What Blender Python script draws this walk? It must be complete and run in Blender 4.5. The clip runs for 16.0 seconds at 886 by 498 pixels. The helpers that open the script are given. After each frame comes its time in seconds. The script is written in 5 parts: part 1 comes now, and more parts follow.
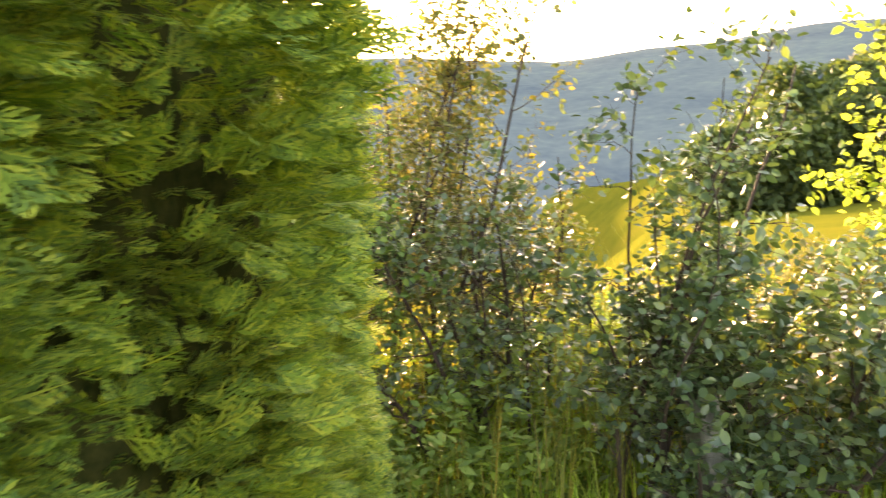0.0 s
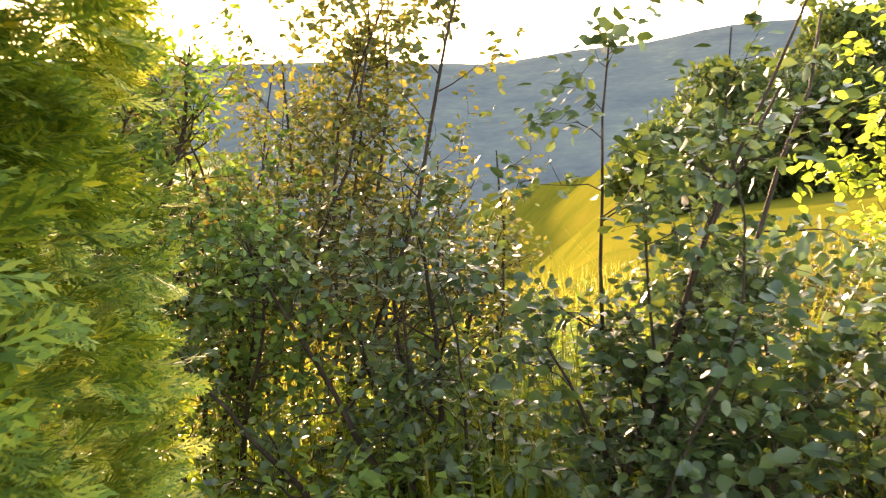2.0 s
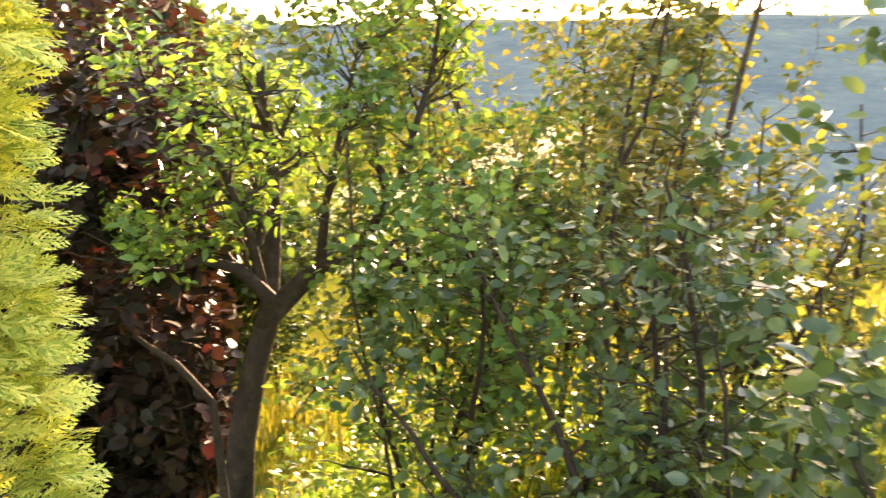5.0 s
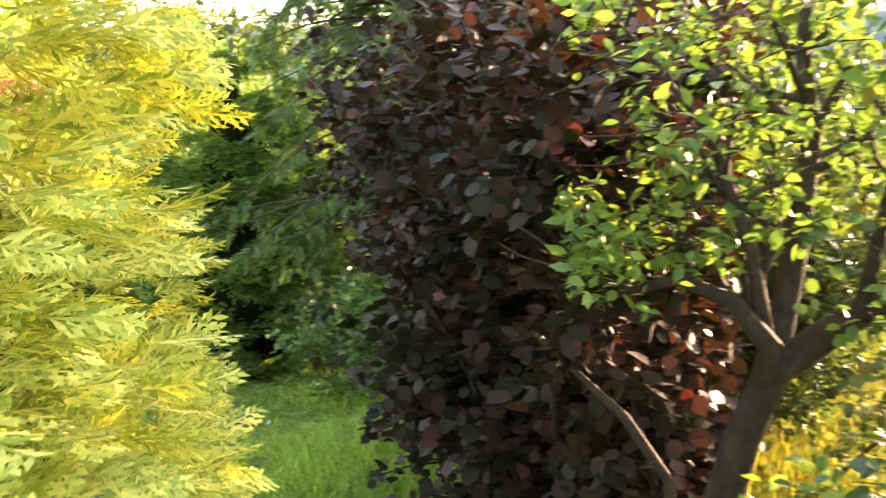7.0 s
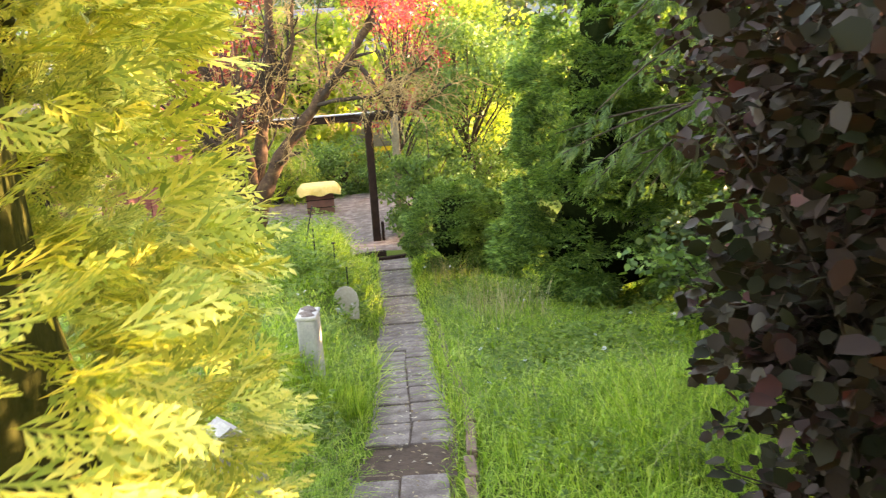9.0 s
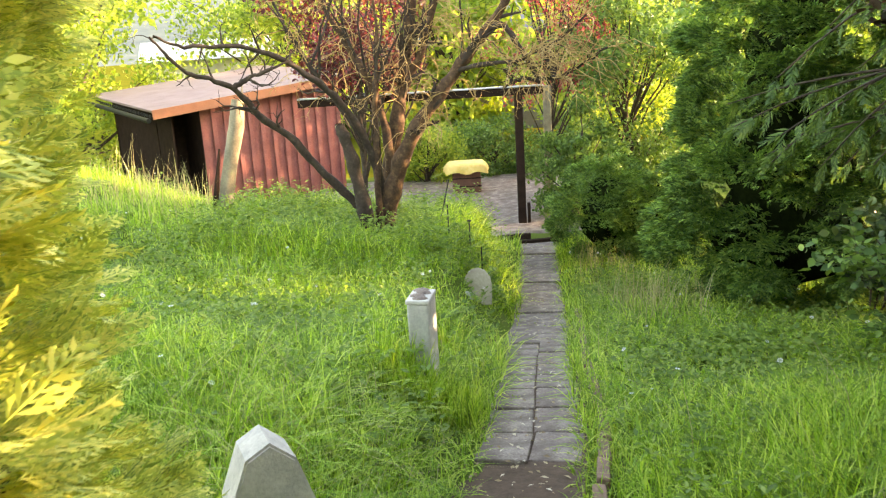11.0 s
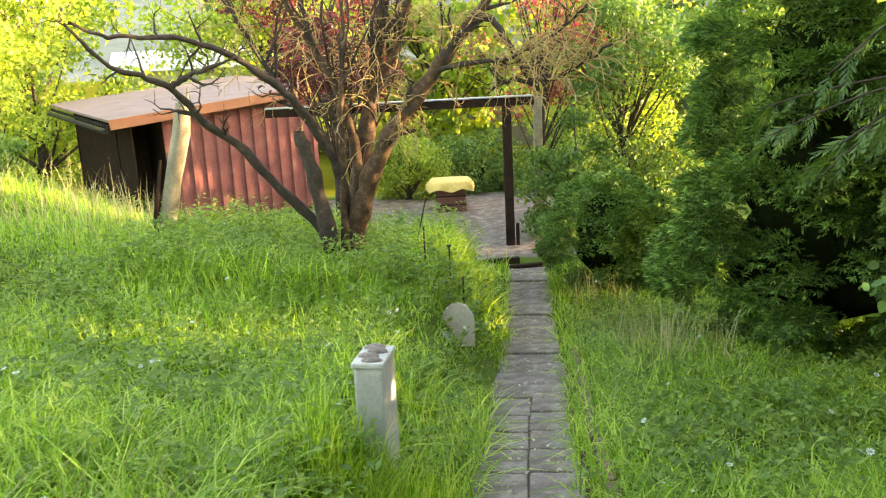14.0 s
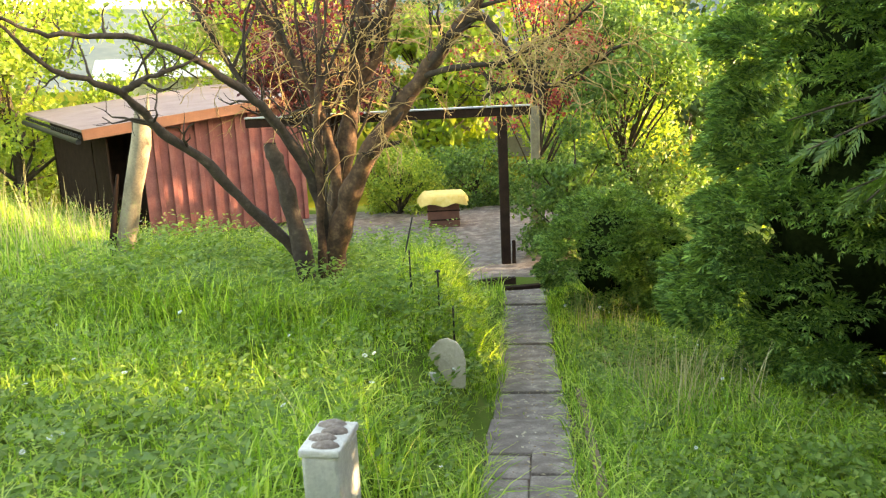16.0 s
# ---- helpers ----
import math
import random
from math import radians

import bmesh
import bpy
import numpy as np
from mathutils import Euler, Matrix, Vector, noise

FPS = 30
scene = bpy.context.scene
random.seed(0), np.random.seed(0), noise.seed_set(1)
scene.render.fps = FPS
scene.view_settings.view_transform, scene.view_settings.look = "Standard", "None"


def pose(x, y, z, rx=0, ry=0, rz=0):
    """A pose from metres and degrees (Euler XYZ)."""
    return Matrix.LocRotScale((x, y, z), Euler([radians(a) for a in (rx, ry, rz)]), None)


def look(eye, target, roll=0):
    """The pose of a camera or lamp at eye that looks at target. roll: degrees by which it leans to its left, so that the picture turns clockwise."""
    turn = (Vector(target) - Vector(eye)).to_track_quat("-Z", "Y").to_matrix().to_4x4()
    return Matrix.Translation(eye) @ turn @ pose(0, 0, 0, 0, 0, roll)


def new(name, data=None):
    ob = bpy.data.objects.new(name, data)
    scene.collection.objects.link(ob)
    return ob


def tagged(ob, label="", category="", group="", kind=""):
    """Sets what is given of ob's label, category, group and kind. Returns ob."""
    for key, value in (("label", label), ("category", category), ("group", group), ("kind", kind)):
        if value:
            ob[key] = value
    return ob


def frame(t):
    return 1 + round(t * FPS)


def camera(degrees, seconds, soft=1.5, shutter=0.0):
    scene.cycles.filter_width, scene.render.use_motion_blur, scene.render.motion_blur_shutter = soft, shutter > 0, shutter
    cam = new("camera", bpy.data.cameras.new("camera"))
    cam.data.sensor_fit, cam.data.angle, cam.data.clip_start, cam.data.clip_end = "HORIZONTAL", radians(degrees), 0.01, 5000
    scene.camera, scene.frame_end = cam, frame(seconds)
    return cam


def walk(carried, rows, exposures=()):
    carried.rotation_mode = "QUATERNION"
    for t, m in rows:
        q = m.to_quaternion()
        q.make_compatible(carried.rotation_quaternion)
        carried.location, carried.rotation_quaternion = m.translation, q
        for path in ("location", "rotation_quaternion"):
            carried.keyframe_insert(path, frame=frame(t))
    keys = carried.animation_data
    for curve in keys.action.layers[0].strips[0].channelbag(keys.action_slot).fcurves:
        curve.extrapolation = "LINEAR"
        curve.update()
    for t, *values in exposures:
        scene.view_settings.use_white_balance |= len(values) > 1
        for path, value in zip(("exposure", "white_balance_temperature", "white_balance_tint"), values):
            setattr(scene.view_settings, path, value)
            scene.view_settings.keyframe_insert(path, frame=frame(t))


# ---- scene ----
cam = camera(55.7, 16.0, 1.2, 0.4)
EXPOSURES = [(0.0, 3.68, 8500, 36), (1.5, 3.45, 8500, 36), (3.0, 3.27, 8500, 36), (5.3, 3.85, 8400, 33), (7.0, 3.95, 8000, 30), (8.5, 4.15, 8500, 33), (10.0, 4.15, 8700, 30), (12.5, 3.85, 8700, 18), (16.0, 3.88, 8700, 18)]
walk(cam, [
    (0.0, pose(-2.079, 0.730, 1.659, 81.70, 1.00, -96.50)),
    (0.5, pose(-1.839, 0.670, 1.651, 81.20, 2.10, -101.70)),
    (1.0, pose(-1.580, 0.570, 1.622, 81.30, 2.20, -102.50)),
    (1.5, pose(-1.299, 0.507, 1.611, 81.50, 1.80, -101.50)),
    (2.0, pose(-1.049, 0.503, 1.577, 81.80, 1.90, -101.10)),
    (2.5, pose(-0.834, 0.443, 1.540, 82.20, 1.60, -99.80)),
    (3.0, pose(-0.631, 0.357, 1.532, 82.20, 0.90, -98.60)),
    (5.5, pose(0.117, 0.028, 1.495, 79.50, 1.30, -67.40)),
    (6.0, pose(0.393, 0.118, 1.468, 80.00, 1.20, -59.20)),
    (6.5, pose(0.676, 0.202, 1.449, 80.10, 0.40, -47.30)),
    (7.0, pose(0.865, 0.339, 1.399, 79.90, 1.00, -36.60)),
    (7.5, pose(1.037, 0.461, 1.362, 79.40, 1.70, -28.30)),
    (8.0, pose(1.214, 0.579, 1.173, 78.60, 1.80, -19.30)),
    (8.5, pose(1.354, 0.664, 1.132, 76.60, 2.30, -14.10)),
    (9.0, pose(1.413, 0.838, 1.123, 76.10, 3.50, -10.10)),
    (9.5, pose(1.459, 1.035, 1.091, 75.50, 4.30, -7.60)),
    (10.0, pose(1.522, 1.225, 0.920, 75.20, 5.00, -2.70)),
    (12.5, pose(1.631, 2.136, 0.879, 76.70, 3.00, 1.60)),
    (13.0, pose(1.620, 2.367, 0.870, 76.80, 2.80, 1.20)),
    (13.5, pose(1.620, 2.543, 0.815, 76.80, 2.90, 0.10)),
    (14.0, pose(1.678, 2.720, 0.690, 76.90, 2.90, -0.10)),
    (14.5, pose(1.705, 2.833, 0.690, 76.90, 2.80, -0.40)),
    (15.0, pose(1.698, 3.002, 0.667, 77.00, 2.70, -0.40)),
    (15.5, pose(1.702, 3.233, 0.631, 77.30, 2.80, -0.50)),
    (16.0, pose(1.729, 3.468, 0.631, 77.60, 2.70, -0.40)),
], EXPOSURES)

# ---- world, sun ----
SUN_EL, SUN_AZ = radians(7.0), radians(86.5)      # azimuth from +y towards +x
sun_dir = Vector((math.cos(SUN_EL) * math.sin(SUN_AZ), math.cos(SUN_EL) * math.cos(SUN_AZ), math.sin(SUN_EL)))
world = bpy.data.worlds.new("sky")
scene.world = world
world.use_nodes = True
sky = world.node_tree.nodes.new("ShaderNodeTexSky")
sky.sky_type, sky.sun_disc = "NISHITA", False
sky.sun_elevation, sky.sun_rotation = SUN_EL, SUN_AZ
background = world.node_tree.nodes["Background"]
background.inputs["Strength"].default_value = 0.15
world.node_tree.links.new(sky.outputs[0], background.inputs["Color"])
sun = new("sun", bpy.data.lights.new("sun", "SUN"))
sun.data.energy, sun.data.angle, sun.data.color = 2.6, radians(0.6), (1.0, 0.80, 0.55)
sun.matrix_world = look(sun_dir * 50, (0, 0, 0))

rng = np.random.default_rng(7)


# ---- materials ----
def nodes_of(name):
    m = bpy.data.materials.new(name)
    m.use_nodes = True
    t = m.node_tree
    return m, t, t.nodes["Principled BSDF"], t.links


def ramp(t, fac, stops):
    r = t.nodes.new("ShaderNodeValToRGB")
    while len(r.color_ramp.elements) < len(stops):
        r.color_ramp.elements.new(0.5)
    for e, (p, c) in zip(r.color_ramp.elements, stops):
        e.position, e.color = p, (*c, 1)
    t.links.new(fac, r.inputs[0])
    return r.outputs[0]


def noise_tex(t, scale, detail=4, rough=0.6, coord="Object"):
    c = t.nodes.new("ShaderNodeTexCoord")
    n = t.nodes.new("ShaderNodeTexNoise")
    n.inputs["Scale"].default_value, n.inputs["Detail"].default_value, n.inputs["Roughness"].default_value = scale, detail, rough
    t.links.new(c.outputs[coord], n.inputs["Vector"])
    return n.outputs["Fac"]


def leaf_material(name, stops, gloss=0.45, through_light=0.45, glow=(1.3, 1.2, 0.62), gleam=0.4):
    """Leaves: colour by island and by a broad noise, light passing through the blade."""
    m, t, b, link = nodes_of(name)
    geo = t.nodes.new("ShaderNodeNewGeometry")
    mixed = t.nodes.new("ShaderNodeMath")
    mixed.operation = "MULTIPLY_ADD"
    info = t.nodes.new("ShaderNodeObjectInfo")
    both = t.nodes.new("ShaderNodeMath")
    both.operation = "ADD"
    link.new(geo.outputs["Random Per Island"], both.inputs[0])
    link.new(info.outputs["Random"], both.inputs[1])
    part_ = t.nodes.new("ShaderNodeMath")
    part_.operation = "FRACT"
    link.new(both.outputs[0], part_.inputs[0])
    link.new(part_.outputs[0], mixed.inputs[0])
    mixed.inputs[1].default_value = 0.6
    half = t.nodes.new("ShaderNodeMath")
    half.operation = "MULTIPLY"
    link.new(noise_tex(t, 2.5, 3), half.inputs[0])
    half.inputs[1].default_value = 0.4
    link.new(half.outputs[0], mixed.inputs[2])
    col = ramp(t, mixed.outputs[0], stops)
    link.new(col, b.inputs["Base Color"])
    b.inputs["Roughness"].default_value = gloss
    b.inputs["Specular IOR Level"].default_value = gleam
    tr = t.nodes.new("ShaderNodeBsdfTranslucent")
    tint = t.nodes.new("ShaderNodeMix")
    tint.data_type, tint.blend_type = "RGBA", "MULTIPLY"
    tint.inputs["Factor"].default_value = 1.0
    link.new(col, tint.inputs["A"])
    tint.inputs["B"].default_value = (*[g * 1.6 for g in glow], 1)
    link.new(tint.outputs["Result"], tr.inputs["Color"])
    mix = t.nodes.new("ShaderNodeMixShader")
    mix.inputs[0].default_value = through_light
    link.new(b.outputs[0], mix.inputs[1])
    link.new(tr.outputs[0], mix.inputs[2])
    link.new(mix.outputs[0], t.nodes["Material Output"].inputs["Surface"])
    return m


def rough_material(name, stops, scale=8, rough=0.85, bump=0.4, fine=60, metal=0.0, gleam=0.4):
    m, t, b, link = nodes_of(name)
    a, f = noise_tex(t, scale, 6), noise_tex(t, fine, 3)
    mixed = t.nodes.new("ShaderNodeMath")
    mixed.operation = "MULTIPLY_ADD"
    link.new(f, mixed.inputs[0])
    mixed.inputs[1].default_value = 0.35
    part_a = t.nodes.new("ShaderNodeMath")
    part_a.operation = "MULTIPLY"
    link.new(a, part_a.inputs[0])
    part_a.inputs[1].default_value = 0.65
    link.new(part_a.outputs[0], mixed.inputs[2])
    link.new(ramp(t, mixed.outputs[0], stops), b.inputs["Base Color"])
    b.inputs["Roughness"].default_value, b.inputs["Metallic"].default_value = rough, metal
    b.inputs["Specular IOR Level"].default_value = gleam
    bp = t.nodes.new("ShaderNodeBump")
    bp.inputs["Strength"].default_value, bp.inputs["Distance"].default_value = bump, 0.01
    link.new(mixed.outputs[0], bp.inputs["Height"])
    link.new(bp.outputs[0], b.inputs["Normal"])
    return m


# thuja foliage twice: greener for the shaded side, brighter yellow for the sunlit
M_SHADED_THUJA = leaf_material("golden thuja", [(0.2, (0.06, 0.13, 0.022)), (0.5, (0.17, 0.28, 0.035)), (0.82, (0.40, 0.42, 0.05))], 0.6, 0.2)
M_GOLD_LIT = leaf_material("sunlit yellow thuja", [(0.2, (0.20, 0.29, 0.05)), (0.45, (0.44, 0.50, 0.09)), (0.8, (0.72, 0.68, 0.18))], 0.6, 0.2)
# brown-green twigs, darkened to carry the shade inside the thuja
M_THUJA_IN = rough_material("thuja inner twigs in shade", [(0.3, (0.012, 0.018, 0.005)), (0.7, (0.055, 0.055, 0.016))], 22, 1.0, 1.0, gleam=0.0)
M_BLUE = leaf_material("shrub leaf", [(0.2, (0.038, 0.075, 0.035)), (0.5, (0.07, 0.13, 0.05)), (0.85, (0.13, 0.18, 0.045))], 0.34, 0.2, gleam=0.5)
M_FRESH = leaf_material("fresh leaf", [(0.2, (0.07, 0.15, 0.035)), (0.5, (0.12, 0.23, 0.05)), (0.8, (0.21, 0.30, 0.06))], 0.5, 0.35)
M_OLIVE = leaf_material("olive leaf", [(0.2, (0.05, 0.08, 0.025)), (0.5, (0.095, 0.12, 0.035)), (0.85, (0.18, 0.15, 0.04))], 0.45, 0.32)
M_COPPER = leaf_material("copper hazel leaf", [(0.2, (0.016, 0.022, 0.010)), (0.45, (0.034, 0.030, 0.018)), (0.75, (0.05, 0.034, 0.030)), (0.93, (0.16, 0.045, 0.04))], 0.5, 0.12, (1.6, 0.7, 0.4), 0.12)
M_RED = leaf_material("red leaf", [(0.2, (0.14, 0.03, 0.04)), (0.5, (0.25, 0.06, 0.07)), (0.8, (0.42, 0.12, 0.10))], 0.4, 0.45, (1.3, 0.6, 0.5))
M_REDDARK = leaf_material("dark red leaf", [(0.2, (0.04, 0.014, 0.018)), (0.5, (0.09, 0.026, 0.03)), (0.88, (0.26, 0.07, 0.06))], 0.4, 0.4, (1.3, 0.6, 0.5))
M_CYPRESS = leaf_material("cypress spray", [(0.2, (0.04, 0.10, 0.025)), (0.5, (0.11, 0.235, 0.05)), (0.82, (0.27, 0.42, 0.09))], 0.6, 0.15, gleam=0.25)
# near black: deep shade between the sprays, put into the colour
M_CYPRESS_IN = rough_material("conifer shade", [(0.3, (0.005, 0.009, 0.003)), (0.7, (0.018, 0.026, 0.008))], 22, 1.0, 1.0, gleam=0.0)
M_SPRUCE = leaf_material("spruce needles", [(0.2, (0.03, 0.07, 0.015)), (0.5, (0.05, 0.11, 0.02)), (0.8, (0.10, 0.17, 0.03))], 0.55, 0.3)
M_GRASS = leaf_material("grass", [(0.15, (0.06, 0.14, 0.013)), (0.5, (0.21, 0.39, 0.03)), (0.8, (0.50, 0.60, 0.13))], 0.5, 0.4)
M_MEADOWGRASS = leaf_material("meadow grass", [(0.15, (0.07, 0.10, 0.015)), (0.5, (0.14, 0.16, 0.025)), (0.8, (0.26, 0.21, 0.05))], 0.5, 0.4)
M_WEED = leaf_material("weed leaf", [(0.15, (0.07, 0.14, 0.025)), (0.5, (0.13, 0.23, 0.04)), (0.8, (0.24, 0.33, 0.07))], 0.5, 0.4)
M_LITTER = leaf_material("leaf litter", [(0.2, (0.16, 0.10, 0.05)), (0.5, (0.38, 0.30, 0.18)), (0.8, (0.60, 0.55, 0.45))], 0.8, 0.1)
M_DRY = leaf_material("dry grass", [(0.2, (0.30, 0.27, 0.12)), (0.8, (0.50, 0.45, 0.25))], 0.6, 0.35, (1.1, 1.0, 0.7))
M_SUNTREE = leaf_material("sunlit leaf", [(0.2, (0.10, 0.17, 0.03)), (0.5, (0.19, 0.29, 0.05)), (0.8, (0.34, 0.40, 0.08))], 0.5, 0.5)
M_GREEN = leaf_material("hedge leaf", [(0.2, (0.045, 0.10, 0.028)), (0.5, (0.085, 0.17, 0.04)), (0.8, (0.16, 0.27, 0.06))], 0.5, 0.25, gleam=0.25)
M_FARTREE = leaf_material("far leaf", [(0.2, (0.03, 0.06, 0.02)), (0.5, (0.06, 0.10, 0.03)), (0.8, (0.12, 0.16, 0.04))], 0.6, 0.3)
M_BARK = rough_material("dark bark", [(0.3, (0.018, 0.012, 0.008)), (0.55, (0.055, 0.038, 0.026)), (0.75, (0.12, 0.09, 0.06))], 14, 0.9, 1.0, 45)
M_BARKWARM = rough_material("warm bark", [(0.32, (0.025, 0.014, 0.008)), (0.52, (0.085, 0.046, 0.024)), (0.72, (0.22, 0.13, 0.06))], 13, 0.9, 1.0, 45)
M_TWIG = rough_material("dry twig", [(0.3, (0.28, 0.17, 0.06)), (0.7, (0.60, 0.42, 0.18))], 20, 0.85)
M_SOIL = rough_material("soil and thatch", [(0.3, (0.04, 0.065, 0.012)), (0.5, (0.08, 0.13, 0.02)), (0.7, (0.12, 0.12, 0.04))], 3, 1.0, 0.8, gleam=0.05)
M_DIRT = rough_material("bare dirt", [(0.3, (0.05, 0.032, 0.02)), (0.7, (0.14, 0.09, 0.06))], 14, 0.95, 1.0)
M_SLAB = rough_material("weathered concrete slab", [(0.32, (0.085, 0.06, 0.048)), (0.5, (0.19, 0.15, 0.125)), (0.66, (0.37, 0.32, 0.27))], 7, 0.85, 0.6, 90)
M_STONE = rough_material("pale concrete", [(0.3, (0.30, 0.29, 0.26)), (0.55, (0.50, 0.48, 0.43)), (0.75, (0.65, 0.63, 0.58))], 9, 0.85, 0.8, 70)
M_PILLAR = rough_material("mossy weathered concrete", [(0.3, (0.08, 0.09, 0.06)), (0.55, (0.20, 0.19, 0.16)), (0.75, (0.30, 0.29, 0.26))], 9, 0.9, 0.9, 70)
M_SLATE = rough_material("pale slate", [(0.3, (0.40, 0.34, 0.24)), (0.7, (0.62, 0.55, 0.42))], 9, 0.85, 0.8, 70)
M_BRICK = rough_material("brick edging", [(0.3, (0.12, 0.08, 0.055)), (0.7, (0.32, 0.20, 0.14))], 12, 0.9, 0.8)
M_WALLWOOD = rough_material("red painted boards", [(0.3, (0.20, 0.065, 0.055)), (0.55, (0.32, 0.11, 0.09)), (0.8, (0.42, 0.19, 0.15))], 4, 0.75, 0.3, 50)
M_FASCIA = rough_material("orange brown fascia", [(0.3, (0.34, 0.13, 0.065)), (0.7, (0.48, 0.20, 0.10))], 4, 0.6, 0.2, 50)
M_ROOF = rough_material("weathered felt roof", [(0.3, (0.27, 0.19, 0.175)), (0.7, (0.40, 0.30, 0.275))], 2, 0.95, 0.2, 40, gleam=0.1)
M_GLASS = rough_material("dark window glass", [(0.3, (0.02, 0.025, 0.03)), (0.7, (0.04, 0.05, 0.06))], 3, 0.08, 0.0)
M_DARKWOOD = rough_material("dark wood and shaded shed walls", [(0.3, (0.014, 0.008, 0.006)), (0.7, (0.045, 0.026, 0.018))], 6, 0.9, 0.4, gleam=0.1)
M_GREYWOOD = rough_material("grey old wood", [(0.3, (0.14, 0.12, 0.08)), (0.55, (0.28, 0.23, 0.15)), (0.75, (0.30, 0.33, 0.16))], 8, 0.9, 0.9)
M_CLOTH = rough_material("yellow oilcloth", [(0.3, (0.70, 0.45, 0.08)), (0.7, (0.85, 0.66, 0.25))], 12, 0.6, 0.2)
M_METAL = rough_material("grey metal", [(0.3, (0.35, 0.36, 0.38)), (0.7, (0.55, 0.56, 0.58))], 12, 0.35, 0.1, metal=0.8)
M_BLACK = rough_material("black metal", [(0.3, (0.012, 0.012, 0.012)), (0.7, (0.03, 0.03, 0.03))], 12, 0.5, 0.1)
M_WHITE = rough_material("white render", [(0.3, (0.62, 0.60, 0.56)), (0.7, (0.80, 0.78, 0.74))], 3, 0.8, 0.1)
M_PETAL = leaf_material("white petals", [(0.2, (0.8, 0.8, 0.78)), (0.8, (0.85, 0.85, 0.85))], 0.5, 0.3, (0.6, 0.6, 0.6))
M_TILE = rough_material("grey house roof", [(0.3, (0.12, 0.12, 0.15)), (0.7, (0.22, 0.22, 0.26))], 3, 0.8, 0.3)
M_FIELD = rough_material("sunlit meadow", [(0.3, (0.07, 0.09, 0.012)), (0.5, (0.12, 0.125, 0.015)), (0.7, (0.17, 0.14, 0.02))], 0.15, 1.0, 0.2, 6, gleam=0.0)
# blue-grey forest colour includes the haze of distance; no real haze is built
M_HILL = rough_material("forested hill with painted haze", [(0.35, (0.085, 0.115, 0.125)), (0.55, (0.13, 0.165, 0.155)), (0.7, (0.20, 0.25, 0.17))], 0.012, 1.0, 0.3, 0.15, gleam=0.0)


# ---- ground shape ----
PY = [-5, 0, 1.2, 2.5, 3.5, 5.3, 7.9, 8.6, 9.8, 13.5, 15, 22, 40]
PZ = [0.1, 0, -0.5, -0.72, -0.85, -1.0, -1.54, -1.65, -1.88, -2.09, -2.24, -2.5, -3.2]


def smooth(a, b, v):
    s = np.clip((v - a) / (b - a), 0, 1)
    return s * s * (3 - 2 * s)


def profile(y):
    return sum(np.interp(y + d, PY, PZ) for d in (-0.5, -0.25, 0, 0.25, 0.5)) / 5


def gz(x, y):
    x, y = np.asarray(x, float), np.asarray(y, float)
    z = profile(y)
    edge = np.interp(y, [2.5, 4.3, 8.6, 13.6], [1.5, 1.70, 2.25, 2.70]) - 0.33
    bank = (0.42 + 0.30 * smooth(7, 9.5, y)) * (1 - smooth(11.5, 13.2, y))
    z = z + smooth(3, 6, y) * (bank * np.clip((edge - x) / 0.45, 0, 1) + 0.15 * np.clip(0.75 - 1.6 * smooth(11.5, 13.5, y) - x, 0, 5)) * (1 - 0.6 * smooth(16, 24, y))
    z = z - 0.14 * np.clip(x - 3, 0, 55) * smooth(6, 0, y) - 0.05 * np.clip(x - 6, 0, 55) * smooth(0, 6, y)
    z = z + 0.1 * np.clip(-y - 3, 0, 50) * np.clip((x - 3) / 12, 0, 1)
    z = z - 0.22 * np.clip(x - 13, 0, 145) * smooth(-0.44, -0.20, y / np.maximum(x, 1)) * smooth(14, 4, y)
    z = z + 0.13 * np.clip(-1.3 - x, 0, 3) * smooth(6, 9, y) * (1 - smooth(12.5, 15.5, y))
    return z + 0.02 * np.sin(3.1 * x + 1.3 * y) * np.cos(2.3 * y - x)


def gzf(x, y):
    return float(gz(x, y))


# ---- mesh helpers ----
def mesh_from(name, verts, faces, mat, parent=None, label="", kind="", smooth_shade=False, world_coords=True):
    """One mesh object from arrays; faces is an (n, k) array or a list of them. With a parent the vertices are taken relative to it."""
    verts = np.asarray(verts, float).reshape(-1, 3)
    if parent is not None and world_coords:
        verts = verts - np.array(parent.matrix_basis.translation)
    groups = faces if isinstance(faces, list) else [faces]
    groups = [np.asarray(f, int) for f in groups if len(f)]
    loops = np.concatenate([f.ravel() for f in groups])
    sizes = np.concatenate([np.full(len(f), f.shape[1]) for f in groups])
    me = bpy.data.meshes.new(name)
    me.vertices.add(len(verts))
    me.vertices.foreach_set("co", verts.ravel())
    me.loops.add(len(loops))
    me.loops.foreach_set("vertex_index", loops)
    me.polygons.add(len(sizes))
    me.polygons.foreach_set("loop_start", np.concatenate([[0], np.cumsum(sizes)[:-1]]))
    me.update(calc_edges=True)
    if smooth_shade:
        me.polygons.foreach_set("use_smooth", np.ones(len(sizes), bool))
    me.materials.append(mat)
    ob = new(name, me)
    if parent is not None:
        ob.parent = parent
    return tagged(ob, label, kind=kind)


def part(name, bm, material, parent, label=""):
    me = bpy.data.meshes.new(name)
    bm.to_mesh(me)
    bm.free()
    me.materials.append(material)
    ob = new(name, me)
    ob.parent = parent
    return tagged(ob, label)


def thing(name, x, y, z, label, category, group="", rz=0.0):
    ob = new(name)
    ob.empty_display_size = 0.1
    ob.matrix_basis = pose(x, y, z, 0, 0, rz)
    return tagged(ob, label, category, group)


